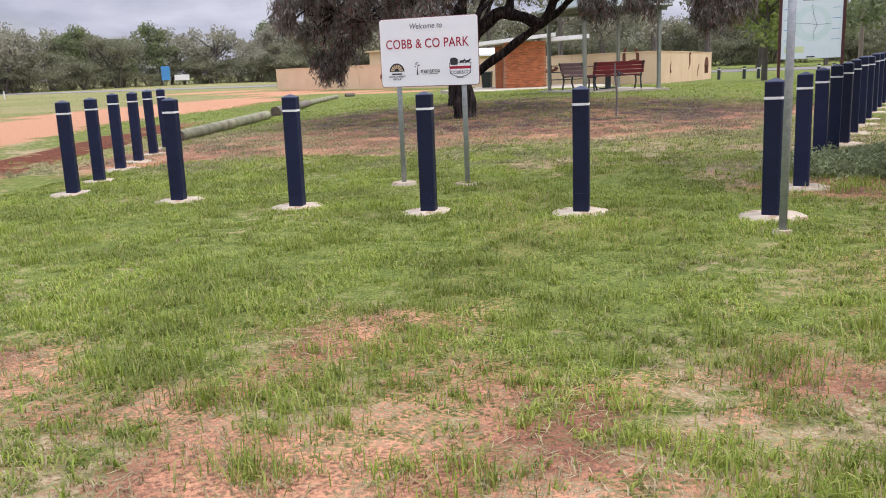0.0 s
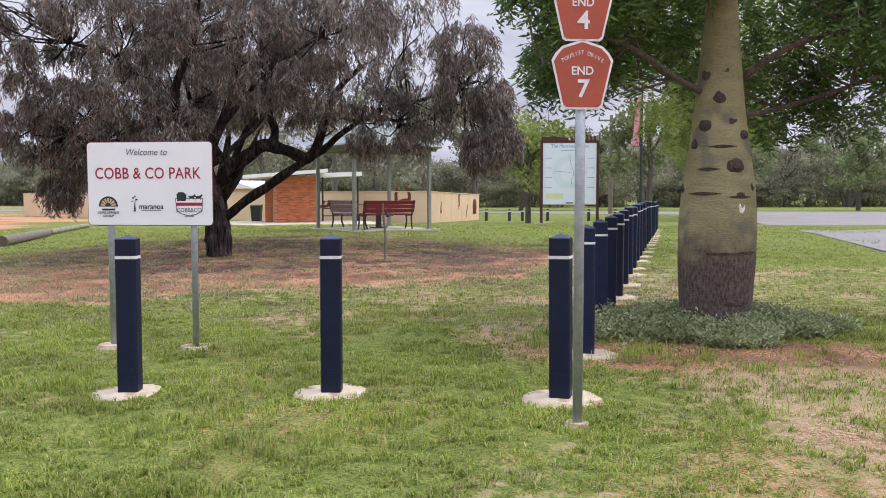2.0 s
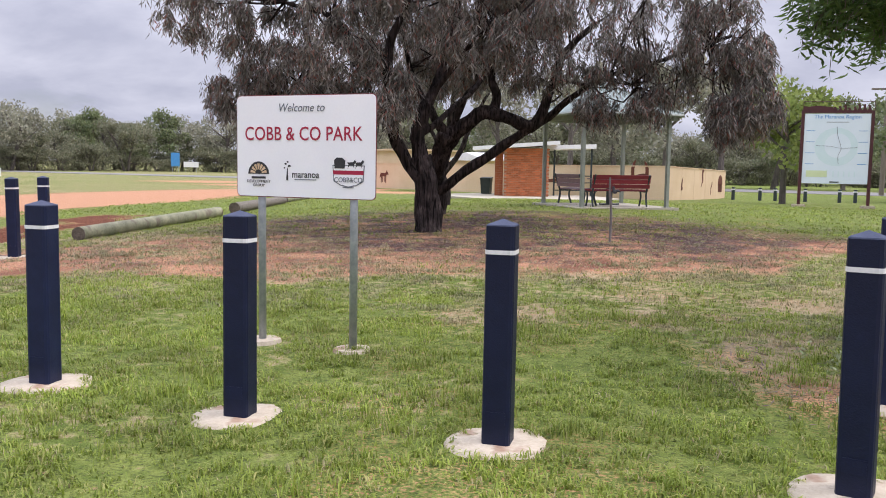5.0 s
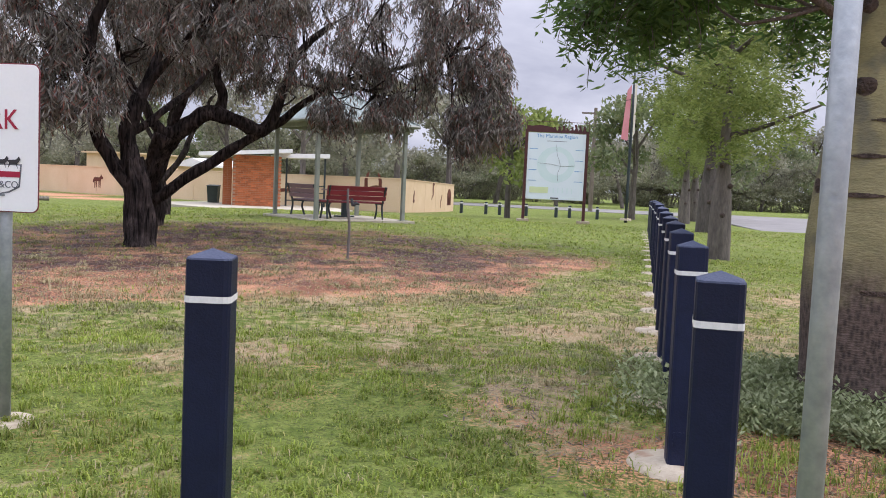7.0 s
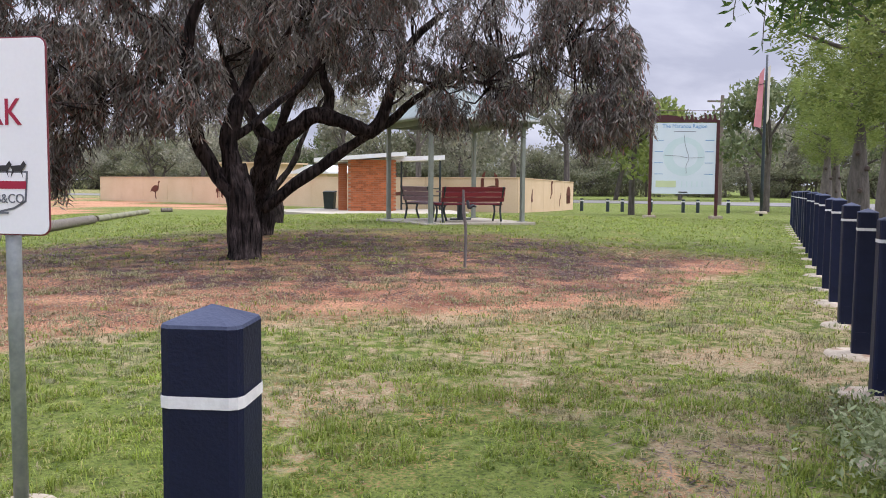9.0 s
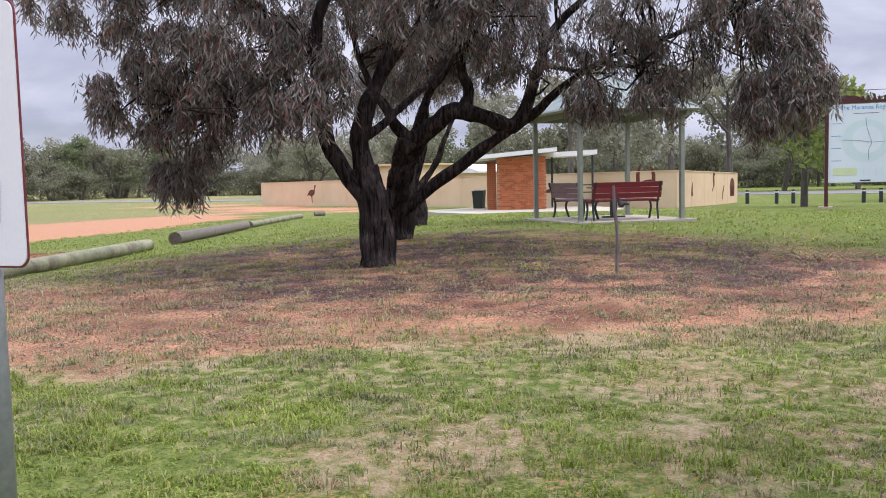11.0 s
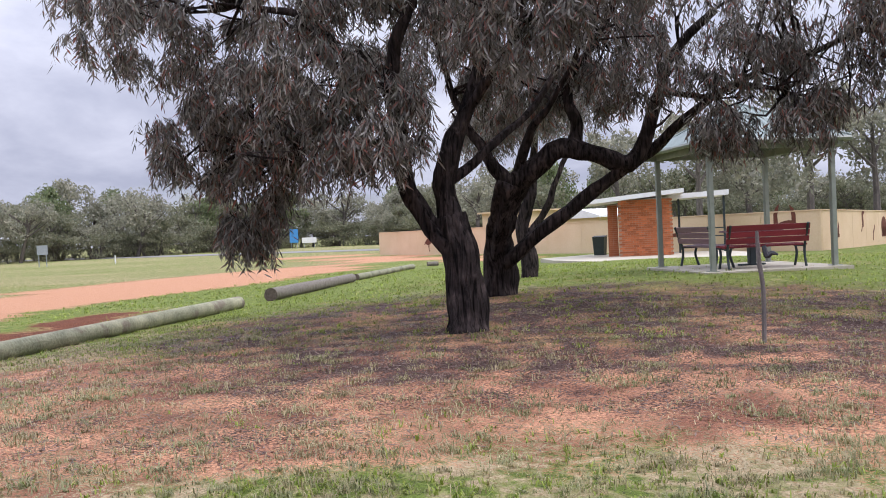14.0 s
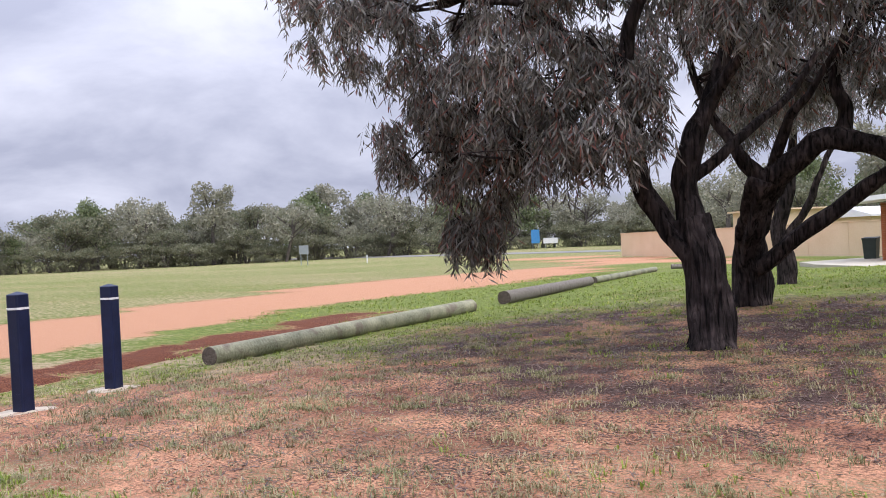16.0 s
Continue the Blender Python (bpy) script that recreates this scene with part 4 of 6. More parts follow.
def twig_mesh(twig, every, radius):
    """Thin three-sided twigs along every so many sprigs."""
    t = twig[::every, ::max(1, twig.shape[1] // 5)]
    n, m = t.shape[:2]
    ang = np.array([0, 2.094, 4.189])
    off = np.stack([np.cos(ang), np.sin(ang), 0 * ang], 1) * radius
    v = (t[:, :, None] + off[None, None]).reshape(-1, 3)
    f = []
    base = np.arange(n)[:, None] * m * 3
    for i in range(m - 1):
        for k in range(3):
            q = np.array([i * 3 + k, i * 3 + (k + 1) % 3, (i + 1) * 3 + (k + 1) % 3, (i + 1) * 3 + k])
            f.append(base + q[None])
    return v, np.concatenate(f)


def limbs(tree, lines, material, rough=0.25, sides=14):
    for i, (pts, r0, r1) in enumerate(lines):
        n = len(pts)
        part("limb", tube(pts, [r0 + (r1 - r0) * k / (n - 1) for k in range(n)], sides, rough=rough, seed=i * 3.1), material, tree, smooth=True)


def branchlets(rng, tree, roots, lobes, count, r0, material):
    """Thin crooked branches from points on the limbs out into the lobes, joined to one part."""
    bm = bmesh.new()
    for i in range(count):
        l = lobes[i % len(lobes)]
        goal = Vector(l[:3]) + Vector((rng.normal() * l[3] * 0.3, rng.normal() * l[4] * 0.3, rng.normal() * l[5] * 0.25 + l[5] * 0.15))
        root = min((Vector(r) for r in roots), key=lambda q: (q - goal).length + rng.uniform(0, 0.9))
        a = root.lerp(goal, 0.35) + Vector(rng.normal(size=3)) * 0.16
        b = root.lerp(goal, 0.7) + Vector(rng.normal(size=3)) * 0.2 + Vector((0, 0, 0.12))
        tube([root, a, b, goal], [r0, r0 * 0.7, r0 * 0.45, r0 * 0.15], 5, bm, steps=2)
    part("branchwork", bm, material, tree)["kind"] = "stuff"


def hanging_tree():
    rng = np.random.default_rng(11)
    z0 = at_ground(-3.7, 11.25)
    t = thing("tree", "spreading native tree with dark furrowed bark and drooping grey leaves", "tree", pose(-3.68, 11.25, z0))
    off = Vector((3.68, -11.25, -z0))

    def rel(pts):
        return [Vector(p) + off for p in pts]
    trunk = rel([(-3.70, 11.2, z0 - 0.15), (-3.68, 11.22, z0 + 0.1), (-3.70, 11.22, 0.7), (-3.72, 11.22, 1.15), (-3.86, 11.18, 1.56)])
    part("trunk", tube(trunk, [0.32, 0.245, 0.205, 0.225, 0.175], 72, rough=0.34, steps=10), BARK, t, smooth=True)
    lines = [
        (rel([(-3.80, 11.2, 1.4), (-3.90, 11.17, 1.9), (-3.78, 11.24, 2.4), (-3.62, 11.3, 2.7), (-3.45, 11.5, 3.5), (-3.3, 11.8, 4.6)]), 0.165, 0.055),
        (rel([(-3.66, 11.2, 0.95), (-3.95, 11.12, 1.30), (-4.21, 11.03, 1.74), (-4.35, 10.95, 2.25), (-4.40, 11.0, 3.0), (-4.45, 11.0, 3.3)]), 0.135, 0.11),
        (rel([(-4.42, 11.0, 3.05), (-4.40, 10.98, 3.25), (-4.62, 10.9, 3.33), (-4.88, 10.84, 3.40), (-5.4, 10.7, 4.0), (-6.3, 10.6, 4.3)]), 0.125, 0.035),
        (rel([(-4.44, 11.0, 3.2), (-4.35, 11.0, 3.65), (-4.1, 11.1, 4.3), (-4.0, 11.2, 5.2)]), 0.09, 0.03),
        (rel([(-4.36, 10.95, 2.3), (-4.9, 10.7, 2.55), (-5.7, 10.6, 2.4), (-6.4, 10.8, 2.6)]), 0.05, 0.02),
        (rel([(-3.62, 11.3, 2.75), (-3.2, 11.2, 3.2), (-2.5, 11.1, 3.9), (-1.6, 11.2, 4.5)]), 0.07, 0.025),
        (rel([(-3.86, 11.2, 1.95), (-3.5, 11.5, 2.3), (-3.05, 12.2, 2.9), (-2.6, 12.6, 3.8)]), 0.075, 0.025),
    ]
    limbs(t, lines, BARK)
    lobes = [
        (-6.7, 11.2, 1.75, 0.50, 0.50, 0.35, 0.5), (-7.3, 11.0, 2.75, 0.85, 0.8, 0.6, 1.1), (-6.4, 10.8, 3.2, 0.9, 0.8, 0.7, 1.2), (-7.6, 10.6, 4.2, 1.2, 1.1, 0.7, 1.3),
        (-4.35, 10.4, 2.75, 0.75, 0.55, 0.6, 1.2), (-5.2, 10.4, 3.4, 1.0, 0.9, 0.8, 1.2), (-5.6, 10.8, 4.7, 1.7, 1.5, 0.9, 2.0), (-3.4, 11.0, 4.6, 1.7, 1.5, 0.9, 2.0),
        (-4.0, 11.6, 5.9, 2.6, 2.2, 1.0, 2.4), (-1.4, 11.4, 4.7, 1.5, 1.4, 0.9, 1.7), (-2.6, 10.6, 3.7, 0.8, 0.6, 0.5, 0.7), (-5.2, 13.0, 4.6, 1.8, 1.5, 1.0, 1.2), (-3.2, 12.6, 6.9, 2.4, 2.0, 0.7, 1.4), (-6.3, 11.4, 5.9, 1.5, 1.4, 0.8, 1.1), (-6.9, 11.3, 1.55, 0.42, 0.42, 0.30, 0.4), (-1.2, 11.8, 5.9, 1.4, 1.2, 0.8, 0.9), (-5.6, 10.6, 2.65, 0.7, 0.6, 0.45, 0.4), (-4.95, 10.3, 2.4, 0.5, 0.45, 0.35, 0.3), (-6.2, 10.9, 2.35, 0.6, 0.55, 0.4, 0.5), (-8.3, 10.4, 5.0, 1.0, 0.9, 0.6, 0.8),
    ]
    v, f, tw = sprigs(rng, lobes, 7300, 14, 0.40, 0.15, 0.021, clump=0.38)
    mesh_arrays("crown", v + np.array(off), f, GUM, t)["label"] = "drooping grey-green leaves with reddish tips"
    v, f = twig_mesh(tw, 2, 0.004)
    mesh_arrays("twigwork", v + np.array(off), f, BARK, t)["kind"] = "stuff"
    roots = [p for l, a, b in lines for p in l[2:]]
    branchlets(rng, t, roots, [(l[0] + off.x, l[1] + off.y, l[2] + off.z, *l[3:]) for l in lobes], 170, 0.024, BARK)


def hanging_tree_back():
    rng = np.random.default_rng(12)
    x0, y0 = -4.83, 15.4
    z0 = at_ground(x0, y0)
    t = thing("tree", "native tree with a low forked limb and drooping leaves", "tree", pose(x0, y0, z0))
    off = Vector((-x0, -y0, -z0))

    def rel(pts):
        return [Vector(p) + off for p in pts]
    trunk = rel([(-4.85, 15.4, z0 - 0.15), (-4.83, 15.4, z0 + 0.12), (-4.75, 15.3, 0.95), (-4.55, 15.0, 1.6), (-4.33, 14.8, 2.1)])
    part("trunk", tube(trunk, [0.36, 0.29, 0.24, 0.23, 0.2], 40, rough=0.4, steps=6), BARK, t, smooth=True)
    # limbs reach out to the right and towards the open grass
    lines = [
        (rel([(-4.40, 14.85, 1.95), (-3.62, 14.9, 2.52), (-3.05, 15.0, 2.48), (-2.47, 15.2, 2.27), (-2.22, 15.3, 2.76), (-1.99, 15.4, 3.46), (-1.72, 15.55, 4.1), (-1.2, 15.75, 4.6)]), 0.19, 0.06),
        (rel([(-4.62, 15.2, 0.75), (-3.95, 15.1, 1.25), (-3.0, 15.1, 1.92), (-2.45, 15.2, 2.27), (-2.0, 15.4, 2.6), (-1.2, 15.2, 3.2), (0.0, 15.0, 3.6), (1.2, 14.6, 3.9)]), 0.135, 0.03),
        (rel([(-4.33, 14.8, 2.0), (-4.6, 14.6, 2.48), (-4.9, 14.5, 3.0), (-5.1, 14.4, 3.6), (-5.3, 14.2, 4.6)]), 0.12, 0.03),
        (rel([(-3.3, 14.95, 2.5), (-3.25, 15.0, 2.97), (-3.38, 15.0, 3.3), (-3.25, 15.0, 3.8), (-2.9, 15.2, 4.3), (-2.5, 15.3, 5.2)]), 0.12, 0.04),
        (rel([(-4.2, 14.8, 2.25), (-3.9, 14.7, 2.9), (-3.5, 14.6, 3.3), (-2.9, 14.4, 4.2)]), 0.09, 0.03),
        (rel([(-1.95, 15.4, 3.4), (-1.4, 15.2, 3.2), (-0.8, 15.0, 3.3), (-0.2, 14.8, 3.1)]), 0.05, 0.015),
    ]
    limbs(t, lines, BARK)
    lobes = [
        (-3.6, 15.3, 4.6, 1.8, 1.4, 0.9, 1.8), (-1.6, 15.2, 4.9, 1.6, 1.3, 0.9, 1.0), (0.2, 14.6, 4.3, 1.3, 1.1, 0.8, 0.8), (1.5, 13.8, 4.0, 1.0, 0.9, 0.7, 0.75),
        (1.65, 13.4, 2.5, 0.65, 0.7, 0.5, 0.8), (0.6, 14.2, 3.2, 0.7, 0.6, 0.45, 0.3), (-0.95, 14.4, 2.75, 0.5, 0.5, 0.35, 0.5), (-2.2, 15.0, 5.9, 2.4, 1.8, 0.8, 1.2),
        (-2.0, 14.4, 3.6, 0.8, 0.6, 0.45, 0.45), (-0.6, 14.6, 3.7, 0.9, 0.7, 0.5, 0.7), (0.3, 14.0, 5.6, 1.4, 1.2, 0.8, 0.6), (1.4, 13.6, 4.9, 0.9, 0.9, 0.6, 0.7), (0.15, 14.2, 2.85, 0.5, 0.5, 0.35, 0.45), (2.1, 13.3, 2.75, 0.6, 0.6, 0.5, 0.7), (1.9, 13.5, 3.6, 0.6, 0.5, 0.5, 0.6),
        (-4.6, 15.2, 3.6, 1.0, 0.8, 0.6, 0.9), (-3.2, 15.4, 3.7, 0.9, 0.7, 0.5, 0.7), (-5.4, 14.8, 4.6, 1.2, 1.0, 0.8, 1.0)
    ]
    v, f, tw = sprigs(rng, lobes, 4300, 14, 0.44, 0.155, 0.022, clump=0.42)
    mesh_arrays("crown", v + np.array(off), f, GUM, t)["label"] = "drooping grey-brown leaves"
    v, f = twig_mesh(tw, 2, 0.005)
    mesh_arrays("twigwork", v + np.array(off), f, BARK, t)["kind"] = "stuff"
    roots = [p for l, a, b in lines for p in l[2:]]
    branchlets(rng, t, roots, [(l[0] + off.x, l[1] + off.y, l[2] + off.z, *l[3:]) for l in lobes], 120, 0.026, BARK)


def small_back_tree():
    rng = np.random.default_rng(13)
    x0, y0 = -6.05, 20.7
    z0 = at_ground(x0, y0)
    t = thing("tree", "thin dark tree with a crooked stem", "tree", pose(x0, y0, z0))
    part("trunk", tube([(0, 0, -0.1), (0, 0, 0.4), (-0.1, 0, 1.2), (0.15, 0, 2.2), (0.3, 0, 3.4)], [0.22, 0.19, 0.16, 0.12, 0.07], 12, rough=0.3), BARK, t, smooth=True)
    limbs(t, [([Vector((-0.05, 0, 0.8)), Vector((0.5, 0, 1.6)), Vector((0.8, 0, 2.3)), Vector((1.3, 0.1, 3.3))], 0.1, 0.04), ([Vector((-0.1, 0, 1.2)), Vector((-0.3, 0, 2.0)), Vector((-0.9, 0, 3.0))], 0.08, 0.03)], BARK)
    v, f, tw = sprigs(rng, [(0.2, 0, 4.3, 1.9, 1.6, 1.0, 1), (-1.0, 0, 3.6, 0.9, 0.8, 0.6, 0.4)], 1300, 16, 0.6, 0.15, 0.022)
    mesh_arrays("crown", v, f, GUM, t)


hanging_tree()
hanging_tree_back()
small_back_tree()


def lathe(profile, sides=40, wob=0.03, seed=0.0, lean=(0, 0)):
    """A trunk turned from (height, radius) pairs, slightly out of round."""
    bm = bmesh.new()
    rings = []
    top = profile[-1][0]
    for z, r in profile:
        ring = []
        for k in range(sides):
            a = 2 * math.pi * k / sides
            f = 1 + wob * noise.noise(Vector((math.cos(a) * 1.5, math.sin(a) * 1.5, z * 0.9 + seed)))
            ring.append(bm.verts.new((r * f * math.cos(a) + lean[0] * z / top, r * f * math.sin(a) + lean[1] * z / top, z)))
        rings.append(ring)
    for r0, r1 in zip(rings, rings[1:]):
        for k in range(sides):
            bm.faces.new((r0[k], r0[(k + 1) % sides], r1[(k + 1) % sides], r1[k]))
    bm.faces.new(rings[-1])
    return bm


def smooth_profile(keys, n):
    zs = np.linspace(keys[0][0], keys[-1][0], n)
    kz, kr = zip(*keys)
    fine = np.interp(zs, kz, kr)
    for _ in range(2):
        fine[1:-1] = (fine[:-2] + 2 * fine[1:-1] + fine[2:]) / 4
    return list(zip(zs, fine))


BX, BY = 3.63, 2.68


def rough_foot(m, dark, light, height):
    """Rough grey bark that climbs the lower trunk up to an uneven line."""
    n, l = m.node_tree.nodes, m.node_tree.links
    p = n["Principled BSDF"]
    old = p.inputs["Base Color"].links[0].from_socket
    tc, sp = n.new("ShaderNodeTexCoord"), n.new("ShaderNodeSeparateXYZ")
    l.new(tc.outputs["Object"], sp.inputs[0])
    nz, fine = n.new("ShaderNodeTexNoise"), n.new("ShaderNodeTexVoronoi")
    nz.inputs["Scale"].default_value, nz.inputs["Detail"].default_value = 5.0, 8
    fine.inputs["Scale"].default_value = 42
    mp = n.new("ShaderNodeMapping")
    mp.inputs["Scale"].default_value = (1, 1, 0.45)
    l.new(tc.outputs["Object"], nz.inputs["Vector"])
    l.new(tc.outputs["Object"], mp.inputs["Vector"])
    l.new(mp.outputs[0], fine.inputs["Vector"])
    add = n.new("ShaderNodeMath")
    add.operation = "MULTIPLY_ADD"
    l.new(nz.outputs["Fac"], add.inputs[0])
    add.inputs[1].default_value = 0.55
    l.new(sp.outputs[2], add.inputs[2])
    mr = n.new("ShaderNodeMapRange")
    mr.inputs["From Min"].default_value, mr.inputs["From Max"].default_value = height + 0.40, height
    l.new(add.outputs[0], mr.inputs["Value"])
    bark, mix = n.new("ShaderNodeMix"), n.new("ShaderNodeMix")
    bark.data_type = mix.data_type = "RGBA"
    bark.inputs["A"].default_value, bark.inputs["B"].default_value = (*dark, 1), (*light, 1)
    l.new(fine.outputs["Distance"], bark.inputs["Factor"])
    l.new(mr.outputs["Result"], mix.inputs["Factor"])
    l.new(old, mix.inputs["A"])
    l.new(bark.outputs["Result"], mix.inputs["B"])
    l.new(mix.outputs["Result"], p.inputs["Base Color"])


def bottle_tree():
    rng = np.random.default_rng(21)
    t = thing("bottle_tree", "swollen bottle tree with scarred yellow-green bark ringed by cover plants", "tree", pose(BX, BY, at_ground(BX, BY)))
    keys = [(-0.1, 0.37), (0.3, 0.36), (0.75, 0.385), (1.15, 0.385), (1.5, 0.355), (1.9, 0.295), (2.3, 0.245), (2.7, 0.205), (3.1, 0.168), (3.5, 0.14), (4.3, 0.10)]
    prof = smooth_profile(keys, 60)
    part("trunk", lathe(smooth_profile(keys, 150), 64, 0.035), BOTTLE, t, smooth=True)
    rough_foot(BOTTLE, (0.022, 0.015, 0.013), (0.15, 0.108, 0.09), 1.0)
    # branch scars and the slits across the bark
    kz, kr = zip(*keys)
    for a, z, w in ((-78, 1.68, 0.095), (-139, 2.09, 0.075), (-51, 1.98, 0.065), (-79, 2.12, 0.045), (-109, 2.35, 0.065), (-162, 1.9, 0.055), (-45, 1.48, 0.06), (-180, 1.46, 0.06), (-146, 2.58, 0.055), (-72, 1.40, 0.055), (-60, 1.68, 0.035), (-95, 2.62, 0.04), (-20, 1.3, 0.055)):
        r = float(np.interp(z, kz, kr)) * 0.975
        c, s = math.cos(radians(a)), math.sin(radians(a))
        bm = bmesh.new()
        bmesh.ops.create_uvsphere(bm, u_segments=12, v_segments=8, radius=w, matrix=pose(r * c, r * s, z, 0, 0, a) @ Matrix.Diagonal((0.28, 1, 0.85, 1)))
        bmesh.ops.create_uvsphere(bm, u_segments=10, v_segments=6, radius=w * 0.5, matrix=pose((r + w * 0.22) * c, (r + w * 0.22) * s, z, 0, 0, a) @ Matrix.Diagonal((0.4, 1, 0.9, 1)))
        for v in bm.verts:
            v.co *= 1 + 0.02 * noise.noise(v.co * 14)
        part("branch_scar", bm, SCAR, t, smooth=True)
    for a, z, w in ((-130, 1.42, 0.15), (-72, 1.385, 0.13), (-75, 0.34, 0.12), (-109, 0.83, 0.2), (-60, 0.84, 0.12), (-100, 1.88, 0.12), (-125, 1.66, 0.1)):
        r = float(np.interp(z, kz, kr)) * 0.985
        bm = bmesh.new()
        for k in range(9):
            b = radians(a) + (k - 4) / 4 * w / r
            hgt = 0.012 * (1 - ((k - 4) / 4) ** 2) + 0.003
            bmesh.ops.create_cube(bm, size=1, matrix=pose(r * math.cos(b), r * math.sin(b), z, 0, 0, math.degrees(b)) @ Matrix.Diagonal((0.02, w / 4 * 1.05, hgt * 2, 1)))
        part("bark_slit", bm, SCAR, t)
    bm = bmesh.new()
    bmesh.ops.create_icosphere(bm, subdivisions=2, radius=0.05, matrix=pose(0.366 * math.cos(radians(-71)), 0.366 * math.sin(radians(-71)), 1.26, 0, 0, -71) @ Matrix.Diagonal((0.25, 0.85, 1.5, 1)))
    for v in bm.verts:
        v.co *= 1 + 0.03 * noise.noise(v.co * 20)
    part("white_patch", bm, LICHEN, t, "chalky white patch")
    lines = [
        ([Vector((0.1, 0, 2.5)), Vector((0.6, -0.2, 2.85)), Vector((1.3, -0.3, 3.1)), Vector((2.2, -0.2, 3.7))], 0.042, 0.014),
        ([Vector((0.15, 0, 2.2)), Vector((0.7, 0.3, 2.3)), Vector((1.5, 0.4, 2.55)), Vector((2.3, 0.3, 2.75))], 0.03, 0.01),
        ([Vector((0.05, 0, 3.4)), Vector((0.5, 0.1, 4.1)), Vector((1.1, 0.1, 4.9))], 0.10, 0.04),
        ([Vector((-0.1, 0, 2.4)), Vector((-0.5, -0.2, 2.55)), Vector((-1.0, -0.3, 2.85)), Vector((-1.6, -0.4, 3.0))], 0.04, 0.012),
        ([Vector((-0.05, 0, 3.5)), Vector((-0.4, -0.1, 4.2)), Vector((-0.9, -0.2, 5.0))], 0.09, 0.03),
        ([Vector((0, 0.1, 3.3)), Vector((0.2, 0.6, 3.9)), Vector((0.3, 1.3, 4.5))], 0.08, 0.03),
        ([Vector((0, -0.1, 3.6)), Vector((0.3, -0.7, 4.1)), Vector((0.6, -1.3, 4.4))], 0.06, 0.02),
    ]
    limbs(t, lines, BOTTLE_FOOT, 0.1)
    lobes = [(1.6, 0.0, 3.7, 0.9, 0.9, 0.5, 1.3), (2.6, 0.4, 3.1, 0.7, 0.7, 0.45, 0.9), (0.8, 0.4, 4.6, 1.2, 1.1, 0.7, 1.6), (-0.8, -0.1, 4.5, 1.0, 1.0, 0.7, 1.4),
             (-1.3, -0.3, 3.45, 0.55, 0.55, 0.4, 0.8), (-0.6, 0.9, 3.5, 0.7, 0.6, 0.6, 0.9), (0.6, 1.5, 3.3, 1.0, 0.8, 0.7, 1.0), (1.9, 1.3, 2.7, 0.8, 0.7, 0.5, 0.6), (0.2, -1.0, 4.4, 0.9, 0.7, 0.5, 0.8), (0.1, 0.2, 5.6, 1.6, 1.5, 0.6, 1.5), (3.3, 0.6, 3.9, 0.9, 0.9, 0.6, 0.9), (2.2, 1.2, 3.6, 1.0, 0.9, 0.7, 1.2), (-1.0, 2.2, 3.2, 0.8, 0.7, 0.55, 0.8), (-0.4, -0.6, 3.75, 0.5, 0.5, 0.35, 0.4), (1.2, 1.6, 2.6, 0.7, 0.6, 0.5, 0.6), (-1.4, 0.8, 2.95, 0.5, 0.5, 0.4, 0.7), (-1.5, 0.2, 3.7, 0.7, 0.7, 0.5, 0.9), (1.4, -0.4, 3.2, 0.6, 0.6, 0.4, 0.7)]
    v, f, tw = sprigs(rng, lobes, 5600, 14, 0.40, 0.13, 0.025, hang=0.75, spread_out=0.45, turned=1, clump=0.75)
    mesh_arrays("crown", v, f, BOTTLE_LEAF, t)["label"] = "narrow bright green leaves"
    v, f = twig_mesh(tw, 2, 0.004)
    mesh_arrays("twigwork", v, f, BARK_GREY, t)["kind"] = "stuff"
    branchlets(rng, t, [p for l, a, b in lines for p in l[1:]], lobes, 110, 0.016, BOTTLE_FOOT)


bottle_tree()


def row_bottle_tree(x, y, r, h, seed, crown):
    rng = np.random.default_rng(seed)
    t = thing("bottle_tree", "young bottle tree with a thick grey trunk in the lawn", "tree", pose(x, y, at_ground(x, y)), group="bottle trees in a row")
    prof = smooth_profile([(-0.1, r * 1.05), (0.5, r), (h * 0.24, r * 0.92), (h * 0.40, r * 0.58), (h * 0.6, r * 0.40), (h * 0.85, r * 0.3), (h, r * 0.2)], 24)
    part("trunk", lathe(prof, 20, 0.06, seed), BARK_GREY, t, smooth=True)
    for a, z in ((-100, h * 0.2), (-60, h * 0.33), (-120, h * 0.42)):
        bm = bmesh.new()
        bmesh.ops.create_uvsphere(bm, u_segments=8, v_segments=6, radius=r * 0.25, matrix=pose(r * 0.86 * math.cos(radians(a)), r * 0.86 * math.sin(radians(a)), z))
        part("branch_scar", bm, SCAR, t)
    lines = []
    for k in range(6):
        a = k * 1.05 + seed
        d = Vector((math.cos(a), math.sin(a), 0))
        z = h * (0.55 + 0.07 * k)
        lines.append(([Vector((0, 0, z)), d * crown * 0.35 + Vector((0, 0, z + 0.25)), d * crown * 0.8 + Vector((0, 0, z + 0.7))], r * 0.28, 0.02))
    limbs(t, lines, BARK_GREY, 0.1, 6)
    lobes = []
    for k in range(9):
        a = k * 2.4 + seed
        rr = crown * (0.25 + 0.5 * ((k * 0.37) % 1))
        lobes.append((math.cos(a) * rr, math.sin(a) * rr, h * (0.62 + 0.08 * k), crown * 0.48, crown * 0.48, crown * 0.34, 1))
    v, f, tw = sprigs(rng, lobes, 1700, 14, 0.5, 0.16, 0.036, hang=0.75, spread_out=0.45, turned=1)
    mesh_arrays("crown", v, f, FRESH_LEAF, t)


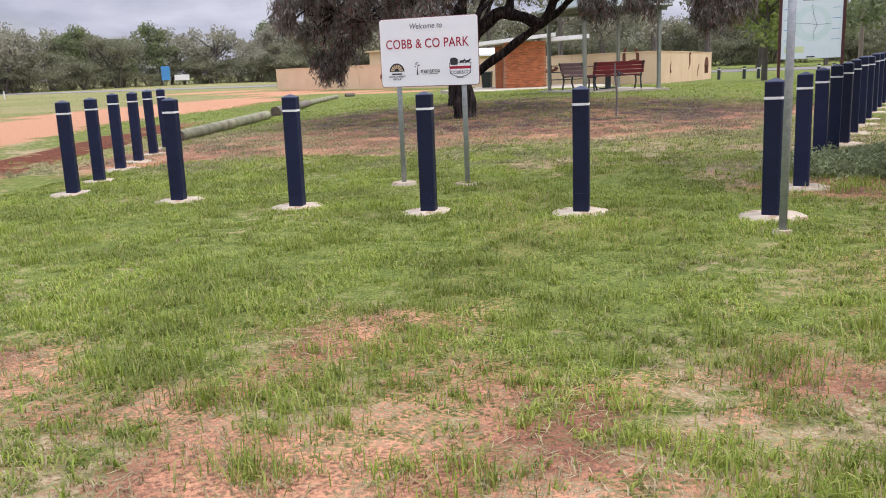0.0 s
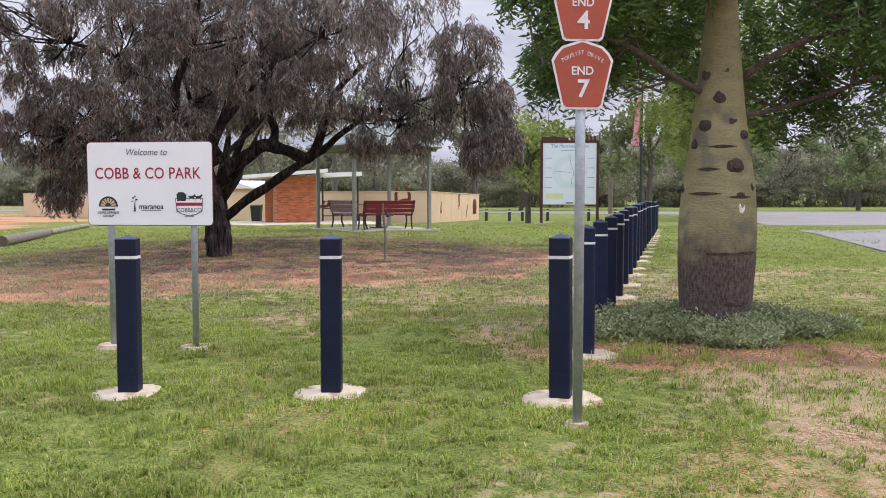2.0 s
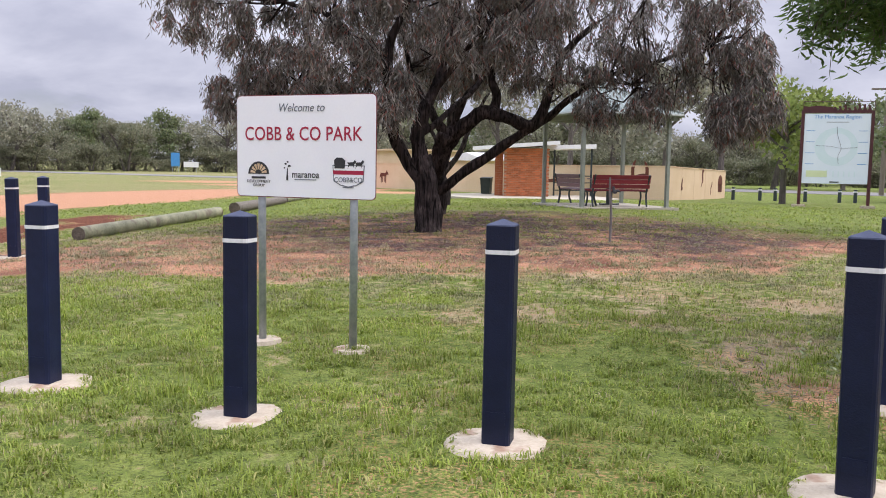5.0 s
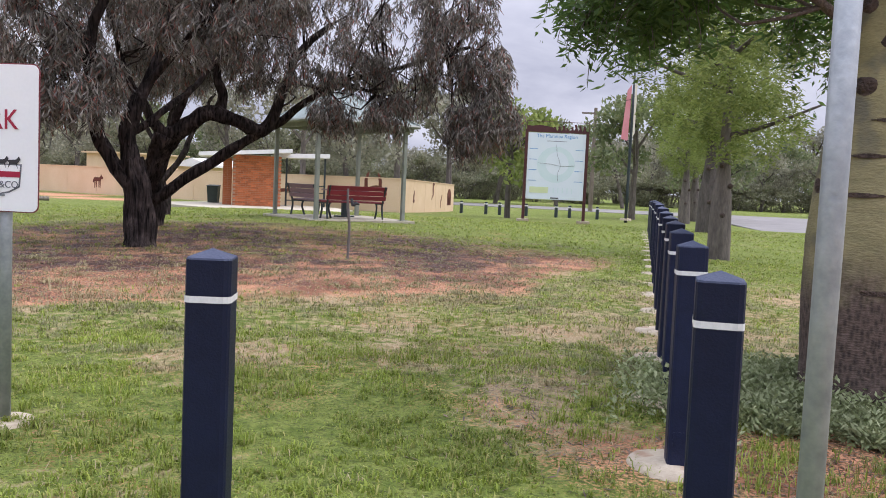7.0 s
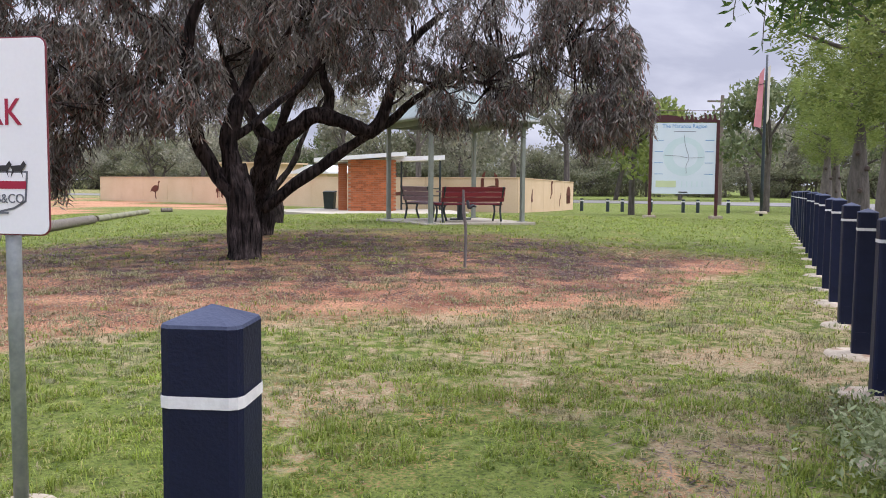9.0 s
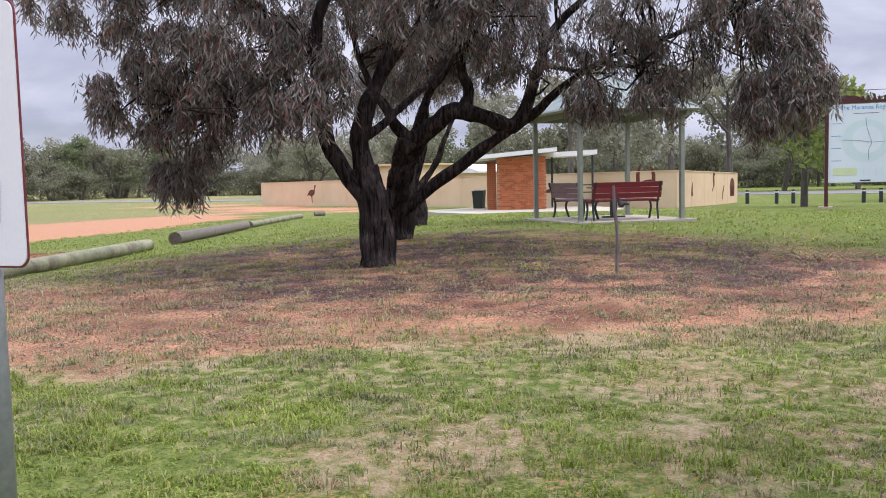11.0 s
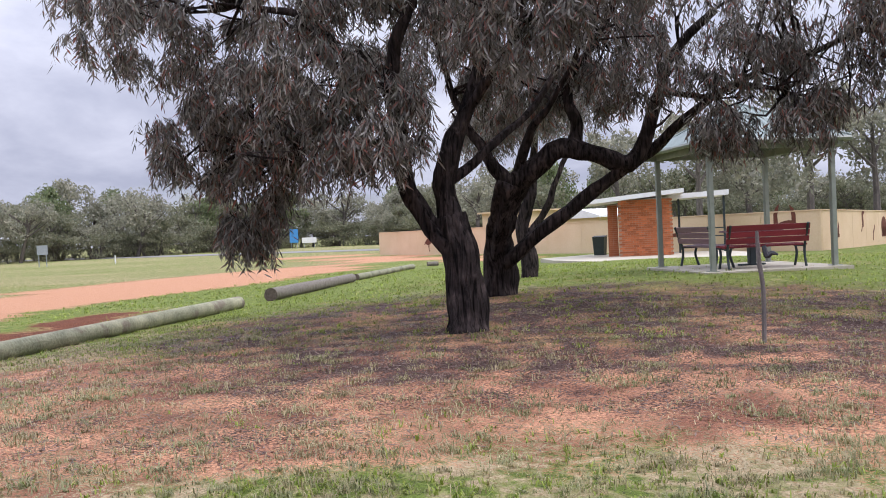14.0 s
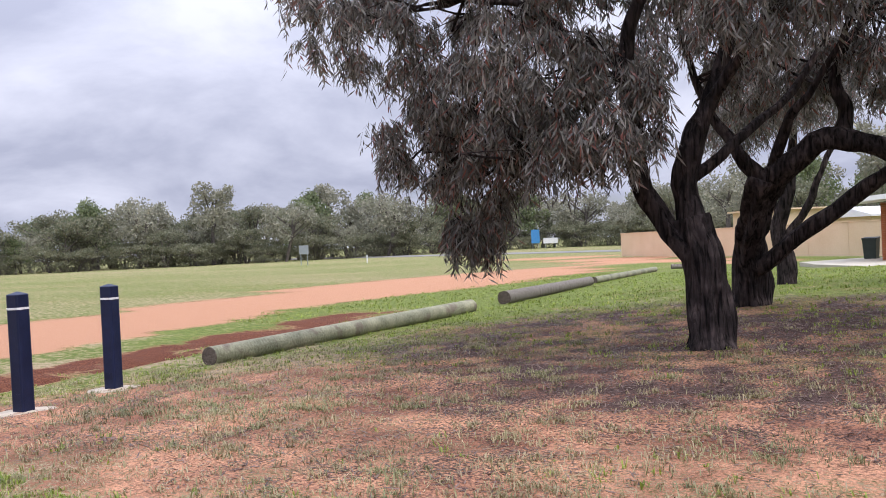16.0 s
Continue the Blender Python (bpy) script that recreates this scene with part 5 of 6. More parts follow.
row_bottle_tree(7.3, 15.6, 0.24, 4.8, 31, 2.35)
row_bottle_tree(12.3, 31.0, 0.4, 6.0, 32, 2.6)
row_bottle_tree(16.6, 47.5, 0.34, 6.0, 33, 2.8)
row_bottle_tree(19.6, 55.0, 0.36, 6.5, 34, 3.0)


def cover_plants():
    rng = np.random.default_rng(41)
    n = 2600
    a, r = rng.uniform(0, 6.283, n), np.sqrt(rng.uniform(0.05, 1, n))
    edge = 1 + 0.22 * np.sin(a * 3 + 1) + 0.12 * np.sin(a * 7)
    x, y = BX + 0.08 + np.cos(a) * r * 1.15 * edge, BY + 0.12 + np.sin(a) * r * 0.9 * edge
    x, y = np.append(x, rng.normal(2.55, 0.2, 260)), np.append(y, rng.normal(2.75, 0.3, 260))
    hgt = 0.30 * (1 - 0.6 * np.append(r, np.full(260, 0.5)) ** 2) * rng.uniform(0.6, 1.1, len(x))
    vs, fs, k0 = [], [], 0
    per = 16
    th = rng.uniform(0, 6.283, (len(x), per))
    zz = rng.uniform(0.05, 1, (len(x), per)) * hgt[:, None]
    c = np.stack([x[:, None] + rng.normal(size=th.shape) * 0.03, y[:, None] + rng.normal(size=th.shape) * 0.03, relief(x, y)[:, None] + zz], -1).reshape(-1, 3)
    d = np.stack([np.cos(th), np.sin(th), rng.uniform(0.2, 1.1, th.shape)], -1).reshape(-1, 3)
    d /= np.linalg.norm(d, axis=1)[:, None]
    w = np.cross(d, rng.normal(size=d.shape))
    w /= np.linalg.norm(w, axis=1)[:, None]
    ln = rng.uniform(0.035, 0.065, len(c))[:, None]
    v = np.stack([c, c + d * ln * 0.5 + w * 0.009, c + d * ln, c + d * ln * 0.5 - w * 0.009], 1).reshape(-1, 3)
    f = np.arange(len(c))[:, None] * 4 + np.arange(4)[None]
    tagged(mesh_arrays("cover_plants", v, f, COVER), "low silvery green cover plants round the bottle tree", "ground cover", kind="stuff")


cover_plants()

# ---- logs, stake ----


def log(a, b, r0, r1, material, label, seed):
    a, b = Vector((*a, at_ground(*a) + r0 * 0.85)), Vector((*b, at_ground(*b) + r1 * 0.85))
    t = thing("log", label, "log", Matrix.Translation(a), group="edging logs")
    d = b - a
    pts = [d * (k / 6) + Vector((noise.noise(Vector((k, seed, 0))), noise.noise(Vector((k, seed, 5))), 0)) * 0.03 for k in range(7)]
    part("body", tube(pts, [r0 + (r1 - r0) * k / 6 for k in range(7)], 18, rough=0.08, seed=seed, caps=False), material, t, smooth=True)
    for q, r, s in ((pts[0], r0, 1), (pts[-1], r1, -1)):
        bm = bmesh.new()
        m = Matrix.Translation(q) @ d.to_track_quat("Z", "Y").to_matrix().to_4x4()
        bmesh.ops.create_cone(bm, cap_ends=True, segments=18, radius1=r * 0.97, radius2=r * 0.97, depth=0.02, matrix=m)
        part("end", bm, LOG_END, t, "sawn dark end")
    for k in range(3):
        q = d * (0.2 + 0.27 * k)
        bm = bmesh.new()
        bmesh.ops.create_uvsphere(bm, u_segments=8, v_segments=6, radius=0.025, matrix=Matrix.Translation(q + Vector((0.06, -0.03, r0 * 0.75))))
        part("knot", bm, LOG_END, t)


log((-9.60, 9.05), (-11.17, 16.58), 0.13, 0.14, LOG, "weathered greenish round timber log lying in the grass", 1)
log((-11.93, 18.8), (-14.0, 26.2), 0.17, 0.15, LOG_GREY, "grey round timber log with a dark sawn end", 2)
log((-14.3, 27.0), (-16.4, 35.6), 0.12, 0.11, LOG, "pale round timber log lying along the track", 3)
log((-16.9, 38.2), (-16.5, 38.5), 0.11, 0.11, LOG_GREY, "short grey log by the track", 4)


def stake():
    z = at_ground(-0.3, 10.69)
    t = thing("stake", "thin weathered grey timber stake in the bare earth", "stake", pose(-0.3, 10.69, z))
    part("post", tube([(0, 0, -0.1), (0.01, 0, 0.5), (-0.02, 0, 0.8), (-0.03, 0, 1.1)], [0.022, 0.02, 0.024, 0.017], 8, rough=0.2), STAKE, t)
    part("tie", tube([(0.03, -0.03, 0.95), (0.06, -0.04, 0.85), (0.10, -0.03, 0.88), (0.16, -0.03, 0.86)], [0.02, 0.03, 0.025, 0.008], 6), INK_DARK, t, "black plastic tie")


stake()


def dead_fronds():
    rng = np.random.default_rng(51)
    n = 90
    x, y = rng.normal(2.6, 0.5, n), rng.normal(12.6, 0.35, n)
    bm = bmesh.new()
    for k in range(n):
        a = rng.uniform(0, 6.28)
        p = Vector((x[k], y[k], at_ground(x[k], y[k]) + 0.02))
        d = Vector((math.cos(a), math.sin(a), 0.25)) * rng.uniform(0.1, 0.3)
        tube([p, p + d * 0.5 + Vector((0, 0, 0.03)), p + d], [0.008, 0.006, 0.002], 4, bm, steps=1)
    tagged(part("fallen_twigs", bm, STRAW), "heap of dry brown twigs on the bare earth", "twigs", kind="stuff")


dead_fronds()

# ---- shelter with benches and table ----
SC = Vector((-1.75, 19.0, 0))
SU, SV = Vector((math.cos(radians(32.4)), math.sin(radians(32.4)), 0)), Vector((-math.sin(radians(32.4)), math.cos(radians(32.4)), 0))
SL = 2.55
SZ = 0.34


def spot(u, v, z=0.0):
    return SC + SU * u + SV * v + Vector((0, 0, SZ + z))


def shelter():
    t = thing("shelter", "open park shelter with green sheet roof on grey-green steel posts", "shelter", pose(SC.x, SC.y, SZ, 0, 0, 32.4))
    part("slab", block(SL + 0.5, SL + 0.5, 0.25, pose(SL / 2, SL / 2, -0.125), 0.01), PAVE, t, "pale concrete floor slab")
    for u in (0, SL):
        for v in (0, SL):
            p = part("post", block(0.10, 0.10, 2.36, pose(u, v, 1.18), 0.008), STEEL_GREEN, t)
            part("base_plate", block(0.2, 0.2, 0.015, pose(u, v, 0.008), 0.003), STEEL_GREEN, p)
    for v in (0, SL):
        part("beam", block(SL + 0.5, 0.06, 0.15, pose(SL / 2, v, 2.43), 0.005), STEEL_GREEN, t)
        part("beam", block(0.06, SL + 0.5, 0.15, pose(v, SL / 2, 2.43), 0.005), STEEL_GREEN, t)
    # hipped roof of ribbed sheets
    e, zt, z0 = 0.26, 3.4, 2.52
    mid = Vector((SL / 2, SL / 2, zt))
    cs = [Vector((-e, -e, z0)), Vector((SL + e, -e, z0)), Vector((SL + e, SL + e, z0)), Vector((-e, SL + e, z0))]
    for i in range(4):
        a, b = cs[i], cs[(i + 1) % 4]
        bm = bmesh.new()
        n = 36
        nrm = (b - a).cross(mid - a).normalized()
        top, low = [], []
        for k in range(n + 1):
            s = k / n
            q = a.lerp(b, s)
            h = 1 - abs(2 * s - 1)
            ridge = q + ((mid - a.lerp(b, 0.5)) * h)
            lift = nrm * (0.022 if k % 2 else 0)
            top.append(bm.verts.new(ridge + lift))
            low.append(bm.verts.new(q + lift))
        for k in range(n):
            bm.faces.new((low[k], low[k + 1], top[k + 1], top[k]))
        r = bmesh.ops.extrude_face_region(bm, geom=bm.faces[:])
        bmesh.ops.translate(bm, verts=[v for v in r["geom"] if isinstance(v, bmesh.types.BMVert)], vec=-nrm * 0.012)
        part("roof_sheet", bm, ROOF_GREEN, t, "ribbed grey-green roof sheet")
        part("gutter", tube([a + Vector((0, 0, -0.03)), b + Vector((0, 0, -0.03))], [0.05, 0.05], 6, steps=1), STEEL_GREEN, t)
        part("hip_cap", tube([a, mid], [0.045, 0.045], 6, steps=1), ROOF_GREEN, t)


shelter()


def bench(m, slat, label):
    t = thing("bench", label, "bench", m, group="benches under the shelter")
    L = 1.76
    for k in range(3):
        part("seat_slat", block(L, 0.13, 0.035, pose(0, -0.02 + 0.145 * k, 0.44 + 0.008 * k), 0.006), slat, t)
    for k in range(3):
        part("back_slat", block(L, 0.035, 0.115, pose(0, -0.14 - 0.028 * k, 0.56 + 0.125 * k, 12), 0.006), slat, t)
    for x in (-L / 2 + 0.06, L / 2 - 0.06):
        bm = tube([(x, -0.12, 0.0), (x, -0.07, 0.25), (x, -0.09, 0.45), (x, -0.24, 0.87)], [0.028] * 4, 6)
        tube([(x, 0.30, 0.0), (x, 0.22, 0.25), (x, 0.26, 0.42)], [0.028] * 3, 6, bm)
        tube([(x, -0.09, 0.415), (x, 0.30, 0.415)], [0.025, 0.025], 6, bm)
        part("end_frame", bm, FRAME_DARK, t, "dark cast metal end frame")


bench(Matrix.Translation(spot(1.30, 0.42)) @ pose(0, 0, 0, 0, 0, 32.4), SLAT_RED, "dark red slatted bench with a dark metal frame on the slab")
bench(Matrix.Translation(spot(0.60, 1.75)) @ pose(0, 0, 0, 0, 0, 32.4 - 90), SLAT_PLUM, "faded plum slatted bench with a dark metal frame on the slab")


def table():
    t = thing("table", "small dark picnic table between the benches", "table", Matrix.Translation(spot(1.62, 1.55)) @ pose(0, 0, 0, 0, 0, 32.4))
    for k in range(4):
        part("top_slat", block(1.1, 0.17, 0.035, pose(0, -0.27 + 0.18 * k, 0.735), 0.006), SLAT_PLUM, t)
    part("pedestal", block(0.14, 0.14, 0.72, pose(0, 0, 0.36), 0.01), FRAME_DARK, t)
    part("foot", block(0.6, 0.1, 0.04, pose(0, 0, 0.02), 0.008), FRAME_DARK, t)


table()

# ---- toilet block ----
TX, TY, TA = -7.85, 38.2, 12.0


def toilet_block():
    t = thing("toilet_block", "small orange brick toilet block with white skillion roof edges", "building", pose(TX, TY, -0.12, 0, 0, TA))
    part("wall", block(2.2, 2.6, 2.45, pose(1.10, 1.33, 1.22), 0), MORTAR, t, "brick wall core")
    part("wall", block(0.42, 0.5, 2.3, pose(-0.25, 0.75, 1.15), 0), MORTAR, t)
    bm = outline([(-1.55, 2.30), (2.7, 2.64), (2.7, 2.82), (-1.55, 2.48)], 4.2, pose(0, -0.6, 0))
    part("roof", bm, WHITE, t, "white skillion roof with a deep fascia")
    bm = outline([(1.95, 2.40), (4.7, 2.52), (4.7, 2.74), (1.95, 2.62)], 3.0, pose(0, 1.6, 0))
    part("roof", bm, WHITE, t, "lower white roof")
    for x in (2.6, 4.5):
        part("post", block(0.09, 0.09, 2.5, pose(x, 1.9, 1.24), 0.006), FRAME_DARK, t)
    for z in (0.35, 0.75, 1.1):
        part("rail", block(1.9, 0.05, 0.05, pose(3.55, 1.9, z), 0.005), FRAME_DARK, t)
    return t


TOILET = toilet_block()


def wheelie_bin():
    t = thing("bin", "dark green wheeled bin beside the toilet block", "bin", pose(-9.35, 40.9, at_ground(-9.35, 40.9)))
    bm = bmesh.new()
    r = bmesh.ops.create_cube(bm, size=1, matrix=pose(0, 0, 0.5) @ Matrix.Diagonal((0.55, 0.6, 0.95, 1)))
    for v in r["verts"]:
        if v.co.z < 0.5:
            v.co.x *= 0.8
            v.co.y *= 0.8
    part("body", bm, BIN, t)
    part("lid", block(0.6, 0.68, 0.06, pose(0, 0, 1.0, 4), 0.02), BIN, t)
    for x in (-0.2, 0.2):
        part("wheel", tube([(x - 0.03, 0.25, 0.1), (x + 0.03, 0.25, 0.1)], [0.1, 0.1], 12, steps=1), INK_DARK, t)


wheelie_bin()

# ---- cream boundary wall with cut-out animals ----
WA, WB, WC = Vector((-32.7, 62.8, -0.22)), Vector((0.0, 41.6, -0.13)), Vector((3.3, 54.0, -0.32))


def wall_run(name, a, b, h, label, panels):
    d = b - a
    ang = math.degrees(math.atan2(d.y, d.x))
    t = thing(name, label, "wall", Matrix.Translation(a + Vector((0, 0, -0.1))) @ pose(0, 0, 0, 0, 0, ang) @ pose(0, 0, 0, 0, -math.degrees(math.asin(d.z / d.length)), 0), kind="structure")
    w = d.length / panels
    for k in range(panels):
        part("panel", block(w - 0.012, 0.14, h, pose(w * (k + 0.5), 0.07, h / 2), 0.006), RENDERED, t)
    part("coping", block(d.length, 0.2, 0.05, pose(d.length / 2, 0.07, h + 0.022), 0.008), RENDERED, t)
    return t, ang


wall_run("wall_front", WA, WB, 1.76, "long cream rendered wall behind the park", 13)
wall_run("wall_side", WB, WC, 1.76, "cream rendered side wall with cut-outs", 5)


def on_wall(a, b, along, z):
    d = (b - a).normalized()
    q = a + d * along
    return Matrix.Translation((q.x, q.y, q.z + z - 0.1)) @ pose(0, 0, 0, 0, 0, math.degrees(math.atan2(d.y, d.x)))


def cutout(label, shapes, m):
    bm = bmesh.new()
    for pts in shapes:
        outline(pts, 0.012, m @ pose(0, -0.016, 0), bm)
    tagged(part("animal_cutout", bm, RUST), label, "wall art", group="animal cut-outs")


def at_x(x):
    """How far along the front wall its point with that x lies."""
    return (x - WA.x) / (WB - WA).normalized().x


cutout("rusted steel emu cut-out fixed to the cream wall", [
    ellipse(0, 0.95, 0.42, 0.24, 14, 0.15), [(0.28, 1.0), (0.42, 1.02), (0.46, 1.35), (0.60, 1.42), (0.58, 1.5), (0.42, 1.52), (0.36, 1.4)],
    [(-0.05, 0.8), (0.08, 0.8), (0.06, 0.4), (0.16, 0.22), (0.02, 0.25), (-0.02, 0.45)], [(-0.45, 1.0), (-0.62, 0.7), (-0.4, 0.8)]], on_wall(WA, WB, at_x(-26.4), 0.0))
cutout("rusted steel dog cut-out fixed to the cream wall", [
    [(-0.4, 0.5), (0.25, 0.5), (0.3, 0.62), (0.5, 0.62), (0.5, 0.72), (0.36, 0.86), (0.3, 0.94), (0.24, 0.84), (0.15, 0.74), (-0.35, 0.76), (-0.5, 0.6), (-0.52, 0.35), (-0.42, 0.45)],
    [(-0.38, 0.55), (-0.26, 0.55), (-0.3, 0.05), (-0.36, 0.05)], [(0.16, 0.55), (0.26, 0.55), (0.24, 0.05), (0.18, 0.05)], [(-0.2, 0.55), (-0.12, 0.55), (-0.14, 0.1), (-0.2, 0.1)], [(0.05, 0.55), (0.13, 0.55), (0.12, 0.1), (0.06, 0.1)]], on_wall(WA, WB, at_x(-20.0), 0.35))
wing = [(0, 0), (0.12, 0.1), (0.1, 0.45), (0.2, 0.95), (0.02, 0.8), (-0.1, 0.5), (-0.1, 0.1)]
cutout("rusted steel bird cut-out with raised wings on the wall", [[(x - 0.42, z + 0.55) for x, z in wing], [(-x + 0.5, z + 0.5) for x, z in wing], ellipse(0.05, 0.62, 0.45, 0.13, 12, 0.2)], on_wall(WA, WB, at_x(-1.5), 0.62))
cutout("rusted steel lizard cut-out on the wall", [ellipse(0, 0.3, 0.8, 0.1, 14, 0.08), ellipse(0.7, 0.45, 0.18, 0.09, 10), ellipse(-0.4, 0.5, 0.08, 0.14, 8), ellipse(0.3, 0.55, 0.07, 0.13, 8)], on_wall(WA, WB, at_x(-6.6), 0.6))
cutout("rusted steel small bird cut-out on the side wall", [[(-0.1, 0.2), (0.1, 0.25), (0.16, 0.9), (0.05, 0.75), (-0.06, 0.6)], ellipse(0.05, 0.3, 0.16, 0.1, 10)], on_wall(WB, WC, 2.6, 0.35))
cutout("rusted steel climbing animal cut-out on the side wall", [ellipse(0, 0.6, 0.14, 0.4, 12, 0.2), ellipse(0.14, 0.95, 0.16, 0.12, 10), [(-0.1, 0.3), (0, 0.3), (-0.25, 0.0), (-0.3, 0.05)]], on_wall(WB, WC, 7.0, 0.75))
cutout("dark round emblem plate on the side wall", [ellipse(0, 0.75, 0.55, 0.5, 18), [(-0.5, 0.2), (0.5, 0.2), (0.5, 0.7), (-0.5, 0.7)]], on_wall(WB, WC, 11.4, 0.25))
cutout("rusted steel snake cut-out on the side wall", [[(-0.2, 0.0), (-0.12, 0.0), (-0.1, 0.35), (0.1, 0.5), (0.2, 0.75), (0.12, 0.78), (0.02, 0.58), (-0.18, 0.42)]], on_wall(WB, WC, 9.2, 0.3))


def house_behind(x, y, ang, w, d, h, label, roof):
    t = thing("building", label, "building", pose(x, y, -0.1, 0, 0, ang))
    part("wall", block(w, d, h, pose(0, 0, h / 2)), RENDERED, t)
    part("roof", outline([(-w / 2 - 0.3, h), (w / 2 + 0.3, h), (w / 2 + 0.3, h + 0.12), (0, h + roof), (-w / 2 - 0.3, h + 0.12)], d + 0.6, pose(0, -d / 2 - 0.3, 0)), WHITE if roof > 0.3 else RENDERED, t)


house_behind(-22.5, 70.0, -33, 6.0, 5.0, 2.75, "low cream building behind the boundary wall", 0.16)
house_behind(-13.5, 58.0, -33, 3.2, 3.0, 1.9, "small shed with a pale pitched roof behind the wall", 0.6)

# ---- map board, flag pole, far signs ----


def map_board():
    t = thing("map_board", "tall maroon framed regional map board in the lawn", "sign", pose(5.41, 34.3, -0.03))
    w, top = 2.62, 3.92
    for x in (0, w):
        p = part("post", block(0.12, 0.12, top, pose(x, 0, top / 2), 0.008), MAROON, t)
        part("footing", block(0.5, 0.5, 0.12, pose(x, 0, 0.02), 0.02), CONCRETE, p)
    part("panel", block(w - 0.13, 0.05, 2.84, pose(w / 2, 0, 2.37), 0.006), MAP_SHEET, t, "pale map panel")
    part("top_rail", block(w, 0.05, 0.1, pose(w / 2, 0, 3.87), 0.005), MAROON, t)
    rng2 = random.Random(3)
    part("silhouette_crest", outline([(0.0, 3.9), (1.25, 3.9), (1.1, 4.05), (0.6, 4.12), (0.2, 4.08), (0, 4.1)], 0.02), MAROON, t, "cut steel silhouette")
    x = 1.1
    while x < 2.45:
        h = rng2.uniform(0.12, 0.28)
        part("silhouette_crest", outline([(x, 3.9), (x + 0.07, 3.9 + h * 0.5), (x + 0.03, 3.9 + h), (x + 0.12, 3.92 + h), (x + 0.16, 3.9 + h * 0.4), (x + 0.2, 3.9)], 0.02), MAROON, t, "cut steel silhouette")
        x += rng2.uniform(0.15, 0.22)
    bm = tube([(0, 0, 3.9), (0, 0, 4.28)], [0.012, 0.012], 5, steps=1)
    tube([(0, 0, 4.28), (w + 0.06, 0, 4.28)], [0.012, 0.012], 5, bm, steps=1)
    tube([(w + 0.06, 0, 4.28), (w + 0.06, 0, 3.9)], [0.012, 0.012], 5, bm, steps=1)
    part("crest_frame", bm, MAROON, t)
    y = -0.03
    words("The Maranoa Region", 0.21, SIGN_BLUE, pose(w / 2, y, 3.66), t, "blue lettering", bold=0.0)
    part("map_area", outline(ellipse(0, 0, 0.82, 0.78, 18), 0.003, pose(w / 2, y, 2.45)), MAP_GREEN, t, "pale green map area")
    part("map_area", outline(ellipse(0, 0, 0.5, 0.5, 18), 0.003, pose(w / 2 + 0.05, y - 0.003, 2.5)), MAP_SHEET, t)
    bm = tube([(0.55, y - 0.008, 2.5), (1.1, y - 0.008, 2.47), (1.5, y - 0.008, 2.40), (2.1, y - 0.008, 2.43)], [0.006] * 4, 4)
    tube([(1.3, y - 0.008, 3.3), (1.35, y - 0.008, 2.9), (1.5, y - 0.008, 2.4), (1.4, y - 0.008, 2.1), (1.42, y - 0.008, 1.75)], [0.007] * 5, 4, bm)
    part("map_roads", bm, INK_GREY, t, "thin dark road lines")
    part("bar", block(0.85, 0.004, 0.02, pose(w / 2, y, 3.45)), INK_GREY, t)
    part("map_legend", block(0.8, 0.004, 0.26, pose(0.62, y, 1.35)), MAP_YELLOW, t, "yellow-green legend box")
    for k in range(5):
        part("bar", block(0.05, 0.004, 0.22, pose(1.25 + 0.2 * k, y, 1.35)), MAP_GREEN, t)
    for x in (0.32, 2.3):
        for k in range(4):
            part("bar", block(0.34, 0.004, 0.02, pose(x, y, 3.1 - 0.45 * k)), SIGN_BLUE, t)
    part("bar", block(0.35, 0.004, 0.05, pose(w / 2, y, 1.02)), INK_DARK, t)


map_board()


def banner_pole():
    x, y = 11.8, 42.0
    t = thing("banner_pole", "black pole with faded pink and cream banners", "flag pole", pose(x, y, -0.05))
    part("pole", tube([(0, 0, -0.2), (0, 0, 3.5), (0.02, 0, 7.6)], [0.085, 0.075, 0.05], 10, steps=2), FRAME_DARK, t, smooth=True)
    bm = bmesh.new()
    bmesh.ops.create_cone(bm, cap_ends=True, segments=16, radius1=0.3, radius2=0.28, depth=0.1, matrix=pose(0, 0, 0.02))
    part("footing", bm, CONCRETE, t)
    part("banner", outline([(-0.08, 7.0), (-0.30, 6.7), (-0.5, 4.2), (-0.14, 4.1)], 0.012, pose(0, 0.02, 0)), PINK, t, "faded pink banner")
    part("banner", outline([(0.07, 7.0), (0.19, 7.1), (0.18, 4.5), (0.08, 4.3)], 0.012, pose(0, -0.03, 0)), CREAM, t, "faded cream banner")
    for z in (6.25, 4.15):
        part("bracket", tube([(0, 0, z), (-0.45, 0.02, z - 0.1)], [0.015, 0.012], 5, steps=1), FRAME_DARK, t)


banner_pole()


def power_pole(x, y, h):
    t = thing("power_pole", "weathered timber power pole by the far road", "pole", pose(x, y, -0.1))
    part("pole", tube([(0, 0, 0), (0, 0, h / 2), (0, 0, h)], [0.17, 0.15, 0.12], 10, steps=1), POLE_WOOD, t)
    part("crossarm", block(2.0, 0.1, 0.12, pose(0, 0, h - 0.4), 0.01), POLE_WOOD, t)


power_pole(13.6, 60.0, 7.5)
power_pole(44, 70, 8.5)


def far_sign(x, y, w, h, top, material, label, face):
    t = thing("road_sign", label, "sign", pose(x, y, -0.34, 0, 0, face))
    part("panel", block(w, 0.04, h, pose(0, 0, top - h / 2), 0.006), material, t)
    for dx in (-w * 0.35, w * 0.35):
        part("post", tube([(dx, 0.05, -0.1), (dx, 0.05, top)], [0.045, 0.045], 6, steps=1), GALV, t)


